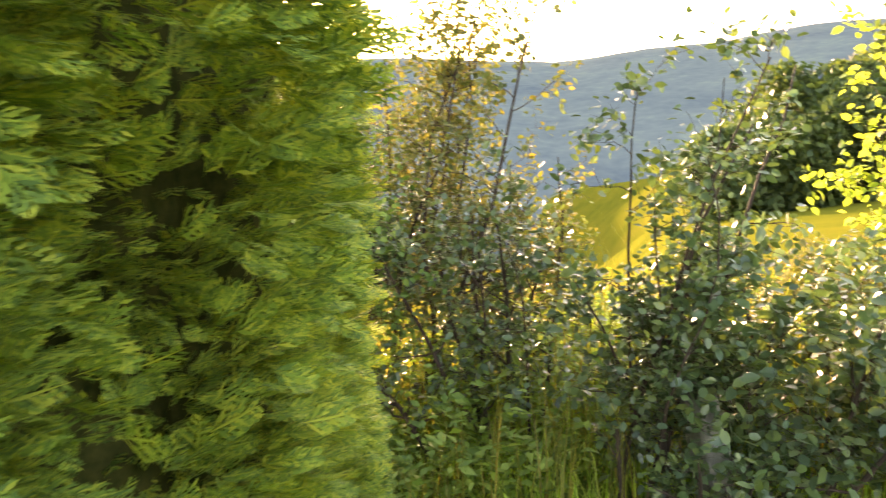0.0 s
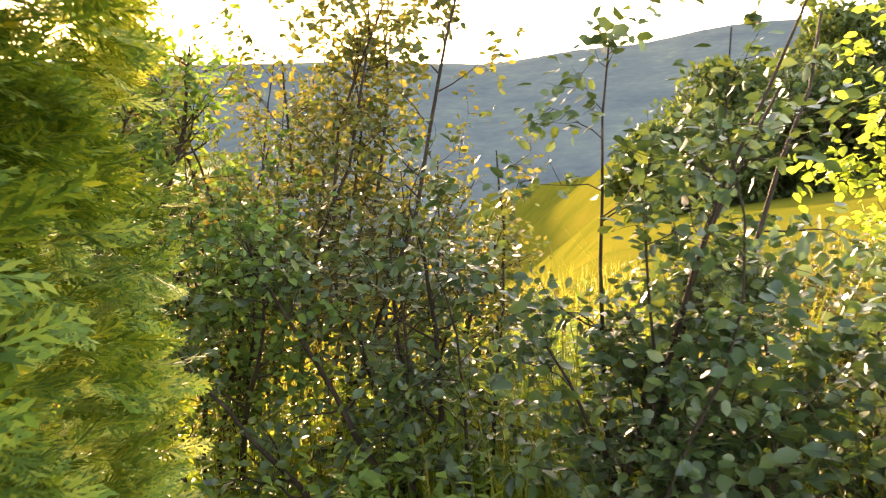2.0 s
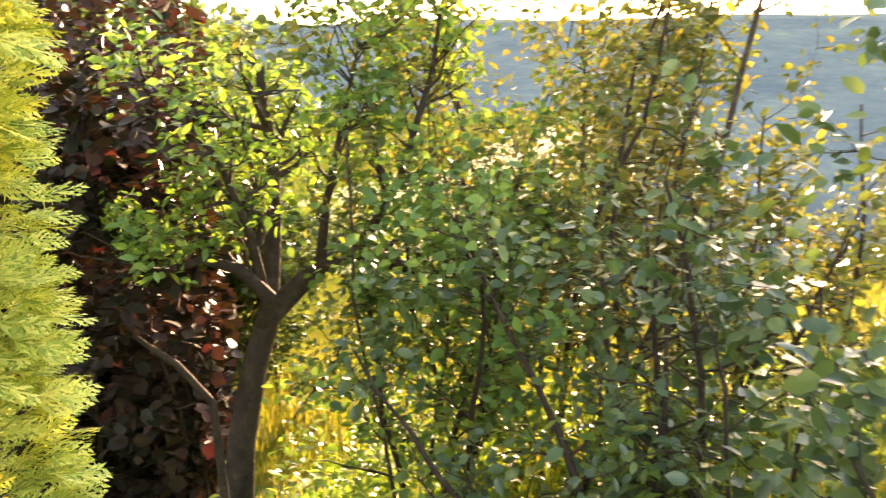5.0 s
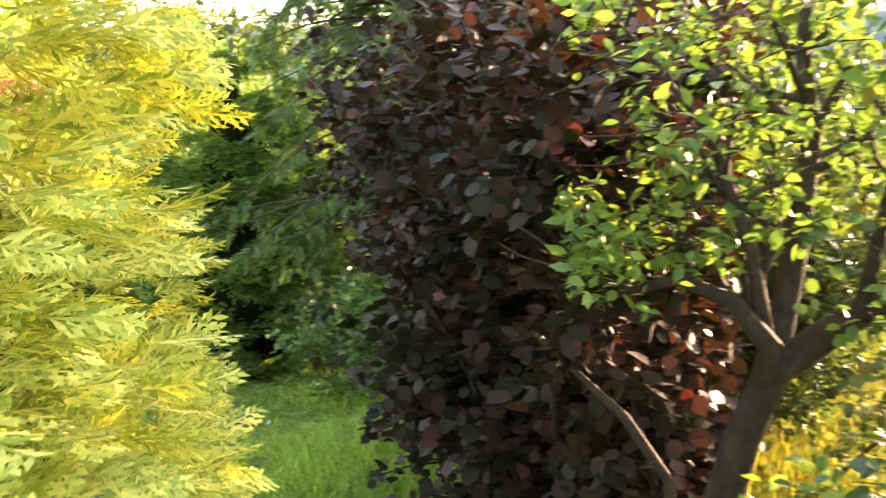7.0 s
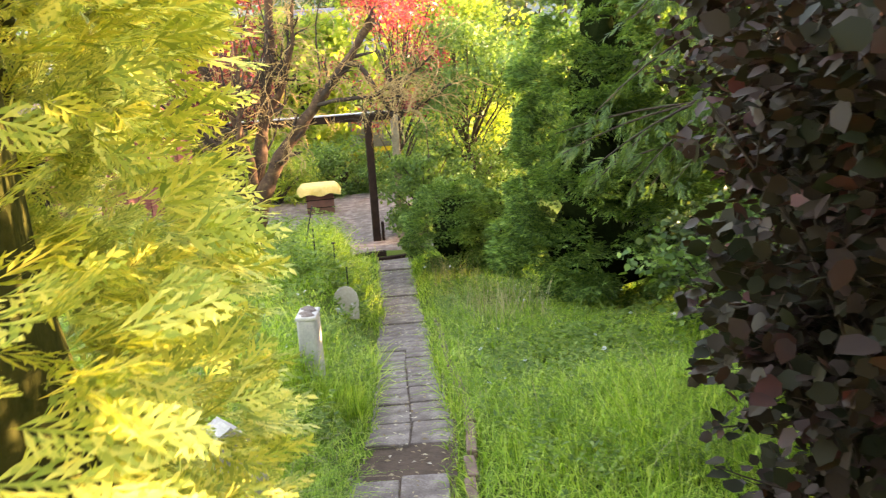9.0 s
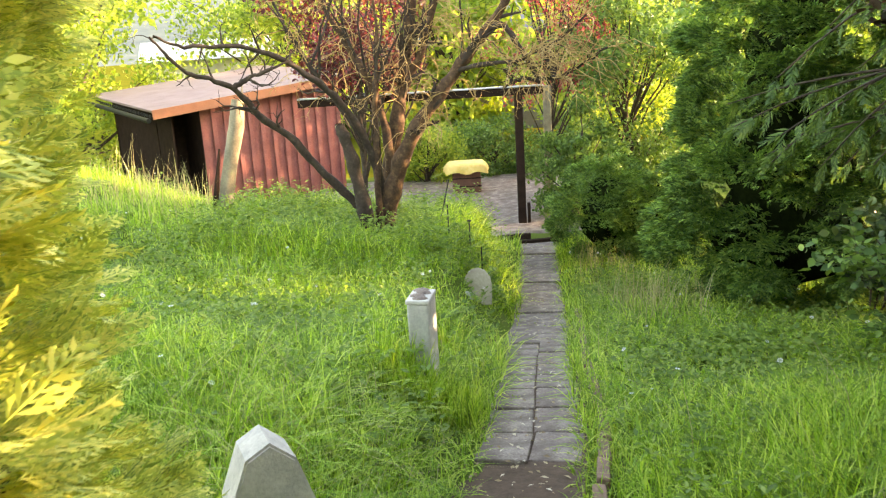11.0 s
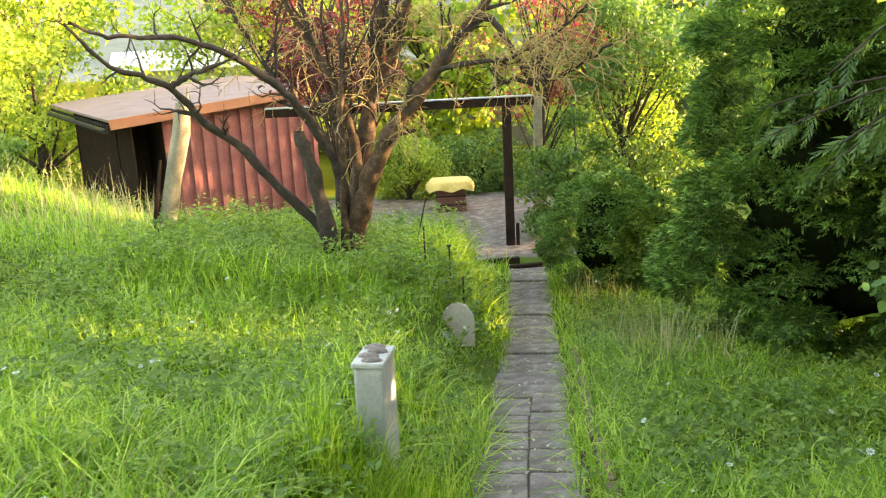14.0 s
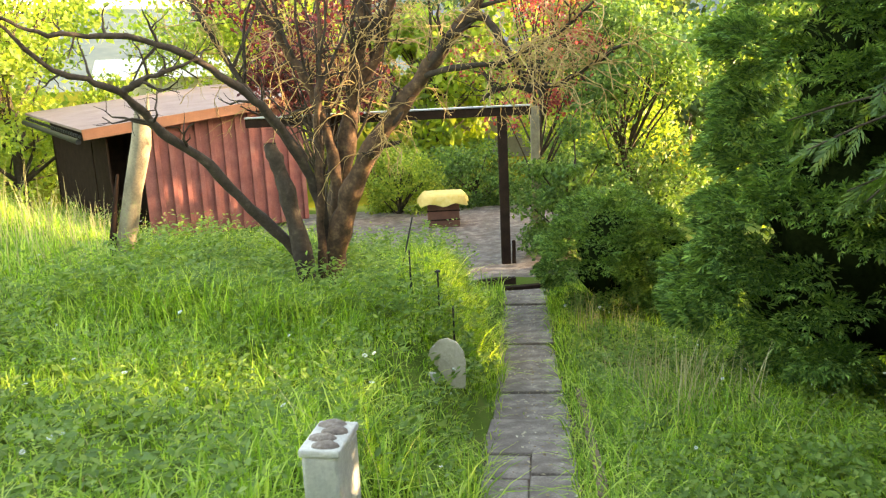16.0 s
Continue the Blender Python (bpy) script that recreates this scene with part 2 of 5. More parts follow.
def box(bm, sx, sy, sz, x=0, y=0, z=0, bevel=0.0, rot=None):
    """A box with its centre at x, y, z."""
    got = bmesh.ops.create_cube(bm, size=1, matrix=Matrix.LocRotScale((x, y, z), rot, (sx, sy, sz)))
    if bevel:
        edges = list({e for v in got["verts"] for e in v.link_edges})
        bmesh.ops.bevel(bm, geom=edges, offset=bevel, segments=2, affect="EDGES", profile=0.5)
    return bm


def unit(v):
    return v / np.maximum(np.linalg.norm(v, axis=-1, keepdims=True), 1e-9)


def frames(along, up):
    """Rows of 3x3 turns whose y is along and whose z is near up."""
    y = unit(along)
    x = unit(np.cross(y, up))
    z = np.cross(x, y)
    return np.stack([x, y, z], axis=2)


def scattered(tv, tf, places, turns, sizes):
    tv, tf = np.asarray(tv, float), np.asarray(tf, int)
    v = np.einsum("nij,kj->nki", turns, tv) * np.asarray(sizes)[:, None, None] + places[:, None, :]
    f = tf[None] + (np.arange(len(places)) * len(tv))[:, None, None]
    return v.reshape(-1, 3), f.reshape(-1, tf.shape[1])


# leaf shapes: y along the leaf, x across, z up; one unit long
LEAF_V = [(0, 0, 0), (0.20, 0.25, 0.05), (0.24, 0.55, 0.05), (0, 1, -0.06), (-0.24, 0.55, 0.05), (-0.20, 0.25, 0.05), (0, 0.5, -0.02)]
LEAF_F = [(0, 1, 6), (1, 2, 6), (2, 3, 6), (3, 4, 6), (4, 5, 6), (5, 0, 6)]
ROUND_V = [(0, 0, 0), (0.36, 0.20, 0.04), (0.40, 0.62, 0.05), (0, 1, -0.08), (-0.40, 0.62, 0.05), (-0.36, 0.20, 0.04), (0, 0.5, -0.03)]
ROUND_F = [(i, (i + 1) % 6, 6) for i in range(6)]
HERB_V = [(0, 0, 0), (0.24, 0.45, 0.06), (0, 1, -0.08), (-0.24, 0.45, 0.06), (0, 0.45, -0.03)]
HERB_F = [(0, 1, 4), (1, 2, 4), (2, 3, 4), (3, 0, 4)]
HERB = (HERB_V, HERB_F)
SHORT_V = [(-0.5, 0, 0), (0.5, 0, 0), (-0.36, 0.08, 0.55), (0.36, 0.08, 0.55), (0, 0.32, 1)]
SHORT_F = [(0, 1, 3), (0, 3, 2), (2, 3, 4)]


def spray_shape(pairs=8, sub=True):
    """A flat fan of scale leaves, as thuja and cypress have."""
    v, f = [], []

    def sliver(ax, ay, bx, by, w, z0, z1):
        dx, dy = bx - ax, by - ay
        n = math.hypot(dx, dy) or 1
        px, py = -dy / n * w, dx / n * w
        k = len(v)
        mx, my = ax + dx * 0.4, ay + dy * 0.4
        v.extend([(ax, ay, z0), (mx + px, my + py, (z0 + z1) / 2), (bx, by, z1), (mx - px, my - py, (z0 + z1) / 2)])
        f.extend([(k, k + 1, k + 2), (k, k + 2, k + 3)])

    sliver(0, 0, 0, 1, 0.028, 0, -0.12)
    for i in range(pairs):
        t = 0.10 + 0.82 * i / pairs
        reach = 0.40 * (1 - t) ** 0.8 + 0.07
        for s in (-1, 1):
            tt = t + 0.03 * s
            bx, by = s * reach * 0.72, tt + reach * 0.72
            wave = 0.05 * math.sin(i * 2.3 + s)
            sliver(0, tt, bx, by, 0.034 if sub else 0.045, -0.12 * tt, -0.12 * tt - 0.05 + wave)
            if sub and i < pairs - 1:
                for q, ex, ey in ((0.35, 0.02, 0.36), (0.55, 0.40, -0.02), (0.75, 0.05, 0.30)):
                    cx, cy = bx * q, tt + (by - tt) * q
                    cz = -0.12 * tt + (wave - 0.05) * q
                    k = len(v)
                    v.extend([(cx - 0.036, cy + 0.018, cz), (cx + 0.036, cy - 0.018, cz), (cx + s * reach * ex, cy + reach * ey, cz - 0.02)])
                    f.append((k, k + 1, k + 2))
    return v, f


def fan_shape():
    """A small stiff fan of five broad lobes, as false cypress has."""
    v, f = [], []
    for i, (ang, reach, w) in enumerate(((-62, 0.62, 0.10), (-30, 0.85, 0.10), (0, 1.0, 0.11), (30, 0.85, 0.10), (62, 0.62, 0.10))):
        c, s_ = math.cos(radians(ang)), math.sin(radians(ang))
        k = len(v)
        lift = 0.07 * (-1) ** i
        v += [(0, 0.05 * i / 4, 0), (s_ * reach * 0.6 + c * w, c * reach * 0.6 - s_ * w, lift), (s_ * reach, c * reach, -0.10), (s_ * reach * 0.6 - c * w, c * reach * 0.6 + s_ * w, lift)]
        f += [(k, k + 1, k + 2), (k, k + 2, k + 3)]
    return v, f


FAN = fan_shape()
SPRAY_V, SPRAY_F = spray_shape(7)
SPRAY_LOW_V, SPRAY_LOW_F = spray_shape(6, False)
BLADE_V = [(-0.5, 0, 0), (0.5, 0, 0), (-0.42, 0.02, 0.4), (0.42, 0.02, 0.4), (-0.28, 0.12, 0.75), (0.28, 0.12, 0.75), (0, 0.32, 1)]
BLADE_F = [(0, 1, 3), (0, 3, 2), (2, 3, 5), (2, 5, 4), (4, 5, 6)]


def tube(points, radii, sides=6):
    """Vertices and faces of one tapering limb."""
    pts = np.asarray(points, float)
    d = unit(np.gradient(pts, axis=0))
    ref = np.array([0.3, 0.2, 1.0]) if abs(d[0][2]) < 0.8 else np.array([1.0, 0.2, 0.1])
    x = unit(np.cross(d, ref))
    y = np.cross(d, x)
    a = np.arange(sides) / sides * 2 * math.pi
    ring = x[:, None, :] * np.cos(a)[None, :, None] + y[:, None, :] * np.sin(a)[None, :, None]
    v = pts[:, None, :] + ring * np.asarray(radii)[:, None, None]
    i, j = np.meshgrid(np.arange(len(pts) - 1), np.arange(sides), indexing="ij")
    i, j = i.ravel(), j.ravel()
    f = np.stack([i * sides + j, i * sides + (j + 1) % sides, (i + 1) * sides + (j + 1) % sides, (i + 1) * sides + j], 1)
    v = v.reshape(-1, 3)
    return np.vstack([v, pts[-1:]]), f


def limbs(name, lines, mat, parent, label="", sides=6):
    vs, fs, k = [], [], 0
    for pts, rad in lines:
        v, f = tube(pts, rad, sides if rad[0] > 0.012 else (4 if rad[0] > 0.006 else 3))
        vs.append(v)
        fs.append(f + k)
        k += len(v)
    return mesh_from(name, np.vstack(vs), np.vstack(fs), mat, parent, label, smooth_shade=True)


def grow(start, way, length, radius, steps=6, wander=0.25, lift=0.05, taper=0.25):
    """One wandering limb: points and radii."""
    p, d = np.array(start, float), unit(np.array(way, float))
    pts, rad = [p.copy()], [radius]
    for i in range(steps):
        d = unit(d + rng.normal(0, wander, 3) + np.array([0, 0, lift]))
        p = p + d * length / steps
        pts.append(p.copy())
        rad.append(radius * (1 - (1 - taper) * (i + 1) / steps))
    return np.array(pts), np.array(rad)


def branch_off(line, count, length, ratio=0.5, spread=0.9, start=0.25, wander=0.25, lift=0.05, steps=5):
    out = []
    pts, rad = line
    for _ in range(count):
        t = rng.uniform(start, 1.0) * (len(pts) - 1)
        i = min(int(t), len(pts) - 2)
        p = pts[i] + (pts[i + 1] - pts[i]) * (t - i)
        d = unit(pts[i + 1] - pts[i])
        side = unit(np.cross(d, rng.normal(0, 1, 3)))
        out.append(grow(p, d * (1 - spread * 0.5) + side * spread, length * rng.uniform(0.6, 1.2), max(rad[i] * ratio, 0.0015), steps, wander, lift))
    return out


def leaves_on(lines, per, size, jitter=0.03, flat=0.6):
    """Places, turns and sizes of leaves along twigs."""
    P, A = [], []
    for pts, rad in lines:
        t = rng.uniform(0.1, 1.0, per) * (len(pts) - 1)
        i = np.minimum(t.astype(int), len(pts) - 2)
        seg = pts[i + 1] - pts[i]
        P.append(pts[i] + seg * (t - i)[:, None])
        A.append(unit(unit(seg) * 0.6 + rng.normal(0, 0.7, (per, 3))))
    P, A = np.vstack(P), np.vstack(A)
    P = P + rng.normal(0, jitter, P.shape)
    up = unit(rng.normal(0, 1 - flat, P.shape) + np.array([0, 0, flat]))
    A = unit(A * np.array([1, 1, 0.6]) + np.array([0, 0, -0.15]))
    return P, frames(A, up), size * rng.uniform(0.6, 1.25, len(P))


def single_leaf(leaf, mat):
    me = bpy.data.meshes.new("leaf")
    me.from_pydata([tuple(p) for p in leaf[0]], [], [tuple(p) for p in leaf[1]])
    me.materials.append(mat)
    return me


def shrub(name, x, y, z, label, stems, height, lean, leaf, leaf_size, mat, bark=None, twigs=9, per=9, stem_r=0.014, twig_len=0.35, group="", spread=0.15, sub=4, low=0.22, single=0, keep=None):
    """A leafy shrub of several stems."""
    ob = thing(name, x, y, z, label, "shrub", group)
    main, fine = [], []
    for s in range(stems):
        a = rng.uniform(0, 2 * math.pi)
        r = rng.uniform(0, spread)
        way = (math.cos(a) * lean * rng.uniform(0.3, 1), math.sin(a) * lean * rng.uniform(0.3, 1), 1)
        sx, sy = x + r * math.cos(a), y + r * math.sin(a)
        line = grow((sx, sy, gzf(sx, sy) - 0.03), way, height * rng.uniform(0.72, 1.0), stem_r * rng.uniform(0.7, 1.3), 8, 0.13, 0.06)
        main.append(line)
        mids = branch_off(line, twigs, twig_len, 0.5, 0.9, low)
        fine += mids
        for m in mids:
            fine += branch_off(m, sub, twig_len * 0.45, 0.6, 0.9, 0.2, steps=3)
    if keep is not None:
        fine = [l for l in fine if bool(np.all(keep(l[0])))]
        inside = [int(np.argmin(np.append(keep(p), False))) for p, _ in main]
        main = [(p[:k], q[:k]) for (p, q), k in zip(main, inside) if k > 2]
    for line in main:
        limbs("stem", [line], bark or M_BARK, ob)
    limbs("twig_growth", fine, bark or M_BARK, ob)["kind"] = "stuff"
    tv, tf = leaf
    P, R, S = leaves_on(fine, per, leaf_size)
    if keep is not None:
        ok = keep(P)
        P, R, S = P[ok], R[ok], S[ok]
    if single:
        order = rng.permutation(len(P))
        P, R, S = P[order], R[order], S[order]
        me = single_leaf(leaf, mat)
        base = np.array([x, y, z])
        for p, r, q in zip(P[:single], R[:single], S[:single]):
            o = new("leaf", me)
            o.parent = ob
            o.matrix_basis = Matrix.Translation(p - base) @ Matrix(r.tolist()).to_4x4() @ Matrix.Diagonal((q, q, q, 1))
        P, R, S = P[single:], R[single:], S[single:]
    v, f = scattered(tv, tf, P, R, S)
    mesh_from("leaves", v, f, mat, ob, kind="stuff")
    return ob


def lumpy(cx, cy, cz, rx, ry, rz_, seg=24, rings=16, amount=0.12, freq=3.0, power=1.0):
    """A closed uneven body: vertices and quads."""
    v, f = [], []
    for i in range(rings + 1):
        th = math.pi * i / rings
        for j in range(seg):
            ph = 2 * math.pi * j / seg
            n = Vector((math.sin(th) * math.cos(ph), math.sin(th) * math.sin(ph), math.cos(th)))
            k = 1 + amount * noise.noise(n * freq + Vector((cx, cy, cz)))
            s = math.sin(th) ** power
            v.append((cx + rx * s * math.cos(ph) * k, cy + ry * s * math.sin(ph) * k, cz + rz_ * n.z * k))
    for i in range(rings):
        for j in range(seg):
            f.append((i * seg + j, (i + 1) * seg + j, (i + 1) * seg + (j + 1) % seg, i * seg + (j + 1) % seg))
    return v, f


def conifer(name, x, y, label, height, radius, count, size, mat, inner, low=True, shape="cone", lumps=0.25, group="", squash=1.0, droop=0.2, tip=0.25, category="conifer", top_r=0.12, freq=2.2, face=(0, 360), clumps=150, clump_r=0.24, flat_clumps=0.8, shade_mat=None, turn_at=None, reach=9.0, crown=0.55):
    """A dense conifer: inner body, trunk and sprays over its lumpy outside."""
    z = gzf(x, y)
    ob = thing(name, x, y, z, label, category, group)
    n = count
    u = rng.uniform(0, 1, n) ** (1.25 if shape == "cone" else 1.0)
    a = radians(face[0]) + rng.uniform(0, 1, n) * radians(face[1] - face[0])

    def width(q):
        if shape == "cone":
            return radius * (np.clip(q / 0.12, 0.55, 1)) * (top_r + (1 - top_r) * (1 - q) ** 0.75)
        if shape == "column":
            return radius * (0.965 + 0.035 * np.sin(q * 9)) * np.clip((1 - q) * 4, 0, 1) ** 0.5 * (0.84 + 0.16 * np.clip(q * 3, 0, 1))
        return radius * np.sqrt(np.clip(1 - (2 * q - 0.85) ** 2 / 1.33, 0.02, 1))

    def lump(ang, q):
        return np.array([noise.noise(Vector((math.cos(c) * freq * 0.8 + x, math.sin(c) * freq * 0.8 + y, d * height * freq))) for c, d in zip(ang, q)])

    m = clumps
    u, a = u[:m], a[:m]
    zz = np.clip((np.arange(m) + rng.uniform(0, 1, m)) / m, 0.01, 0.99)
    u = zz ** (1.2 if shape == "cone" else 1.0)
    R = clump_r * rng.uniform(0.65, 1.3, m) * np.clip(width(u) / radius + 0.25, 0.4, 1)
    r = np.maximum(width(u) * (1 + lumps * lump(a, u)) - R * 0.75, 0.02)
    C = np.stack([x + r * np.cos(a), y + r * np.sin(a) * squash, z + 0.03 + u * height * 0.95], 1)
    out = np.stack([np.cos(a), np.sin(a), np.zeros(m)], 1)
    k = rng.choice(m, n, p=R ** 2 / (R ** 2).sum())
    d = unit(rng.normal(0, 1, (n, 3)) + out[k] * 0.9 + np.array([0, 0, crown]))
    P = C[k] + d * (R[k] * rng.uniform(0.55, 1.0, n))[:, None] * np.array([1, 1, flat_clumps])
    A = unit(d * 0.5 + out[k] * 0.6 + rng.normal(0, 0.22, (n, 3)) + np.array([0, 0, tip - droop]))
    over = np.maximum(np.hypot(P[:, 0] - x, P[:, 1] - y) / reach, 1)
    P[:, 0], P[:, 1] = x + (P[:, 0] - x) / over, y + (P[:, 1] - y) / over
    side = np.stack([-np.sin(a), np.cos(a), np.zeros(m)], 1)[k]
    up = unit(side * rng.normal(0, 0.5, n)[:, None] + np.array([0, 0, 0.8]) + d * 0.6)
    tv, tf = FAN if low else (SPRAY_V, SPRAY_F)
    turns, sizes = frames(A, up), size * (0.55 + 0.5 * rng.uniform(0, 1, n))
    if shade_mat is None:
        v, f = scattered(tv, tf, P, turns, sizes)
        mesh_from("foliage", v, f, mat, ob, kind="stuff")
    else:
        # sprays turned from the sun get the shaded colour, the rest the sunlit
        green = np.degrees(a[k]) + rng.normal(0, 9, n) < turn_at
        for name_, pick, m_ in (("foliage", ~green, mat), ("green_foliage", green, shade_mat)):
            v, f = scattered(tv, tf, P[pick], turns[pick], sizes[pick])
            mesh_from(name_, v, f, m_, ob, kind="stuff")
    # dark body inside, its colour standing in for shade between the clumps
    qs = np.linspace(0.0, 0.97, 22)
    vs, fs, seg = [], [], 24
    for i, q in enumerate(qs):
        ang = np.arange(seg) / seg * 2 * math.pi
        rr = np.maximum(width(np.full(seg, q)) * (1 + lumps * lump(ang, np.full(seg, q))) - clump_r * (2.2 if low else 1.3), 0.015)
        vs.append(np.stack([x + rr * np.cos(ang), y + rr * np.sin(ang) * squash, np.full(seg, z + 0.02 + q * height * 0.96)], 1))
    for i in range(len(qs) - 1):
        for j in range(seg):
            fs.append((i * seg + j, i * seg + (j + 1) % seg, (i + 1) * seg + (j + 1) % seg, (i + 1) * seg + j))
    mesh_from("inner_shade_body", np.vstack(vs), np.array(fs), inner, ob, smooth_shade=True)
    limbs("trunk", [([(x, y, z - 0.1), (x, y, z + height * 0.5), (x, y, z + height * 0.9)], [0.07, 0.05, 0.01])], M_BARK, ob)
    return ob


def broadleaf(name, x, y, label, height, crown_r, mat, leaf_n=6000, leaf_size=0.09, clumps=26, trunk_r=0.12, crown_low=0.25, group="", category="tree", leaf=None):
    """A tree further off: trunk, limbs and a crown of leaves in clumps."""
    z = gzf(x, y)
    ob = thing(name, x, y, z, label, category, group)
    trunk = grow((x, y, z - 0.1), (0, 0, 1), height * 0.8, trunk_r, 8, 0.05, 0.1)
    lines = [trunk]
    C = []
    for i in range(clumps):
        q = crown_low + (1 - crown_low) * rng.uniform(0, 1)
        a = rng.uniform(0, 2 * math.pi)
        rr = crown_r * math.sqrt(max(0.05, 1 - ((q - (crown_low + 1) / 2) / ((1 - crown_low) / 2)) ** 2 * 0.8)) * rng.uniform(0.35, 0.95)
        c = np.array([x + rr * math.cos(a), y + rr * math.sin(a), z + height * q])
        C.append(c)
        h = min(max(int(q * 0.7 * 8), 1), 7)
        s = trunk[0][h]
        lines.append((np.array([s, (s + c) / 2 + rng.normal(0, 0.04 * height, 3) * 0.5, c]), np.array([trunk_r * 0.35, trunk_r * 0.2, 0.01])))
    limbs("trunk", lines[:1], M_BARK, ob)
    for line in lines[1:]:
        limbs("limb", [line], M_BARK, ob, sides=5)
    C = np.array(C)
    k = rng.integers(0, len(C), leaf_n)
    d = unit(rng.normal(0, 1, (leaf_n, 3))) * (rng.uniform(0, 1, leaf_n) ** 0.4)[:, None] * rng.uniform(0.6, 1.25, len(C))[k][:, None]
    P = C[k] + d * np.array([1, 1, 0.7]) * crown_r * 0.36
    A = unit(rng.normal(0, 1, (leaf_n, 3)) + np.array([0, 0, -0.3]))
    up = unit(rng.normal(0, 0.6, (leaf_n, 3)) + np.array([0, 0, 0.6]))
    tv, tf = leaf or ([(0, 0, 0), (0.3, 0.5, 0.05), (0, 1, 0), (-0.3, 0.5, 0.05)], [(0, 1, 2), (0, 2, 3)])
    v, f = scattered(tv, tf, P, frames(A, up), leaf_size * rng.uniform(0.6, 1.3, leaf_n))
    mesh_from("crown", v, f, mat, ob, kind="stuff")
    return ob


def blades(name, n, area, height, width, mat, label, keep=None, lean=0.35, kind="stuff", base=0.0, simple=False):
    """Grass blades as one mesh. area: x0, x1, y0, y1."""
    x, y = rng.uniform(area[0], area[1], n), rng.uniform(area[2], area[3], n)
    if keep is not None:
        ok = keep(x, y)
        x, y = x[ok], y[ok]
    n = len(x)
    P = np.stack([x, y, gz(x, y) - 0.01 + base], 1)
    a = rng.uniform(0, 2 * math.pi, n)
    s = rng.uniform(0.45, 1.15, n) * height * (0.75 + 0.5 * np.sin(x * 2.1 + 1) * np.sin(y * 1.7))
    l = rng.uniform(0.2, 1.6, n) * lean
    tv = np.asarray(SHORT_V if simple else BLADE_V, float)
    w = width * rng.uniform(0.6, 1.3, n)
    vx = tv[None, :, 0] * w[:, None]
    h = tv[None, :, 2]
    out = (h ** 2) * (l * s)[:, None]
    vz = h * s[:, None] * (1 - 0.35 * (h ** 2) * l[:, None])
    X = P[:, 0:1] + np.cos(a)[:, None] * vx - np.sin(a)[:, None] * out
    Y = P[:, 1:2] + np.sin(a)[:, None] * vx + np.cos(a)[:, None] * out
    V = np.stack([X, Y, P[:, 2:3] + vz], 2).reshape(-1, 3)
    F = (np.asarray(SHORT_F if simple else BLADE_F)[None] + (np.arange(n) * len(tv))[:, None, None]).reshape(-1, 3)
    return mesh_from(name, V, F, mat, None, label, kind=kind)


# ---- ground, path and patio ----
def path_mid(y):
    return np.interp(y, [2.5, 4.3, 5.2, 7.1, 8.6, 10.9, 12.2, 13.6], [1.5, 1.70, 1.88, 2.07, 2.25, 2.45, 2.58, 2.70])


def on_path(x, y, grow_by=0.0):
    return (np.abs(x - path_mid(y)) < 0.26 + grow_by) & (y < 13.6) & (y > 2.4)


def on_patio(x, y, grow_by=0.0):
    return (x > -0.6 - grow_by) & (x < 3.5 + grow_by) & (y > 13.4 - grow_by) & (y < 19.0 + grow_by)


def ground_sheet():
    xs = np.unique(np.concatenate([np.arange(-12, 12.01, 0.2), np.linspace(12, 70, 30), np.linspace(-70, -12, 20), [-300, -150, 120, 200, 400, 900, -900]]))
    ys = np.unique(np.concatenate([np.arange(-8, 24.01, 0.2), np.linspace(24, 80, 20), np.linspace(-70, -8, 25), [-300, -150, 150, 300, 900, -900]]))
    X, Y = np.meshgrid(xs, ys)
    Z = gz(X, Y)
    n = len(xs)
    i, j = np.meshgrid(np.arange(len(ys) - 1), np.arange(n - 1), indexing="ij")
    i, j = i.ravel(), j.ravel()
    F = np.stack([i * n + j, i * n + j + 1, (i + 1) * n + j + 1, (i + 1) * n + j], 1)
    ob = mesh_from("ground", np.stack([X, Y, Z], 2).reshape(-1, 3), F, M_SOIL, None, "grassy garden ground sloping down to the meadow", kind="structure", smooth_shade=True)
    ob["category"] = "ground"
    ob.data.materials.append(M_FIELD)
    cx, cy = X.ravel()[F].mean(1), Y.ravel()[F].mean(1)
    ob.data.polygons.foreach_set("material_index", ((cx > 4.2) & (cy < 6) | (cy > 23) | (cx < -14)).astype(np.int32))
    return ob


ground_sheet()


def hills():
    az = np.radians(np.arange(0, 360, 2.0))
    rad = np.array([190, 260, 340, 430, 520, 640, 760, 900])
    up = np.array([0, 0.12, 0.30, 0.48, 0.66, 0.87, 1.0, 0.97])
    deg = np.degrees(az)
    crest = np.interp(deg, [0, 40, 70, 88, 97, 104, 112, 122, 130, 150, 200, 300, 360], [4.5, 5, 4.8, 4.9, 4.5, 4.2, 5.1, 6.1, 6.6, 7, 5, 4, 4.5])
    V = []
    for k, (r, u) in enumerate(zip(rad, up)):
        h = -38 + u * (np.tan(np.radians(crest)) * 760 + 38)
        h = h + np.array([6 * u * noise.noise(Vector((math.cos(b) * r / 90, math.sin(b) * r / 90, 0))) for b in az])
        V.append(np.stack([np.sin(az) * r, np.cos(az) * r, h], 1))
    n = len(az)
    F = [(k * n + j, k * n + (j + 1) % n, (k + 1) * n + (j + 1) % n, (k + 1) * n + j) for k in range(len(rad) - 1) for j in range(n)]
    ob = mesh_from("backdrop", np.vstack(V), np.array(F), M_HILL, None, "wooded hills across the valley, evening haze painted into their colour", kind="structure", smooth_shade=True)
    ob["category"] = "hill"


hills()

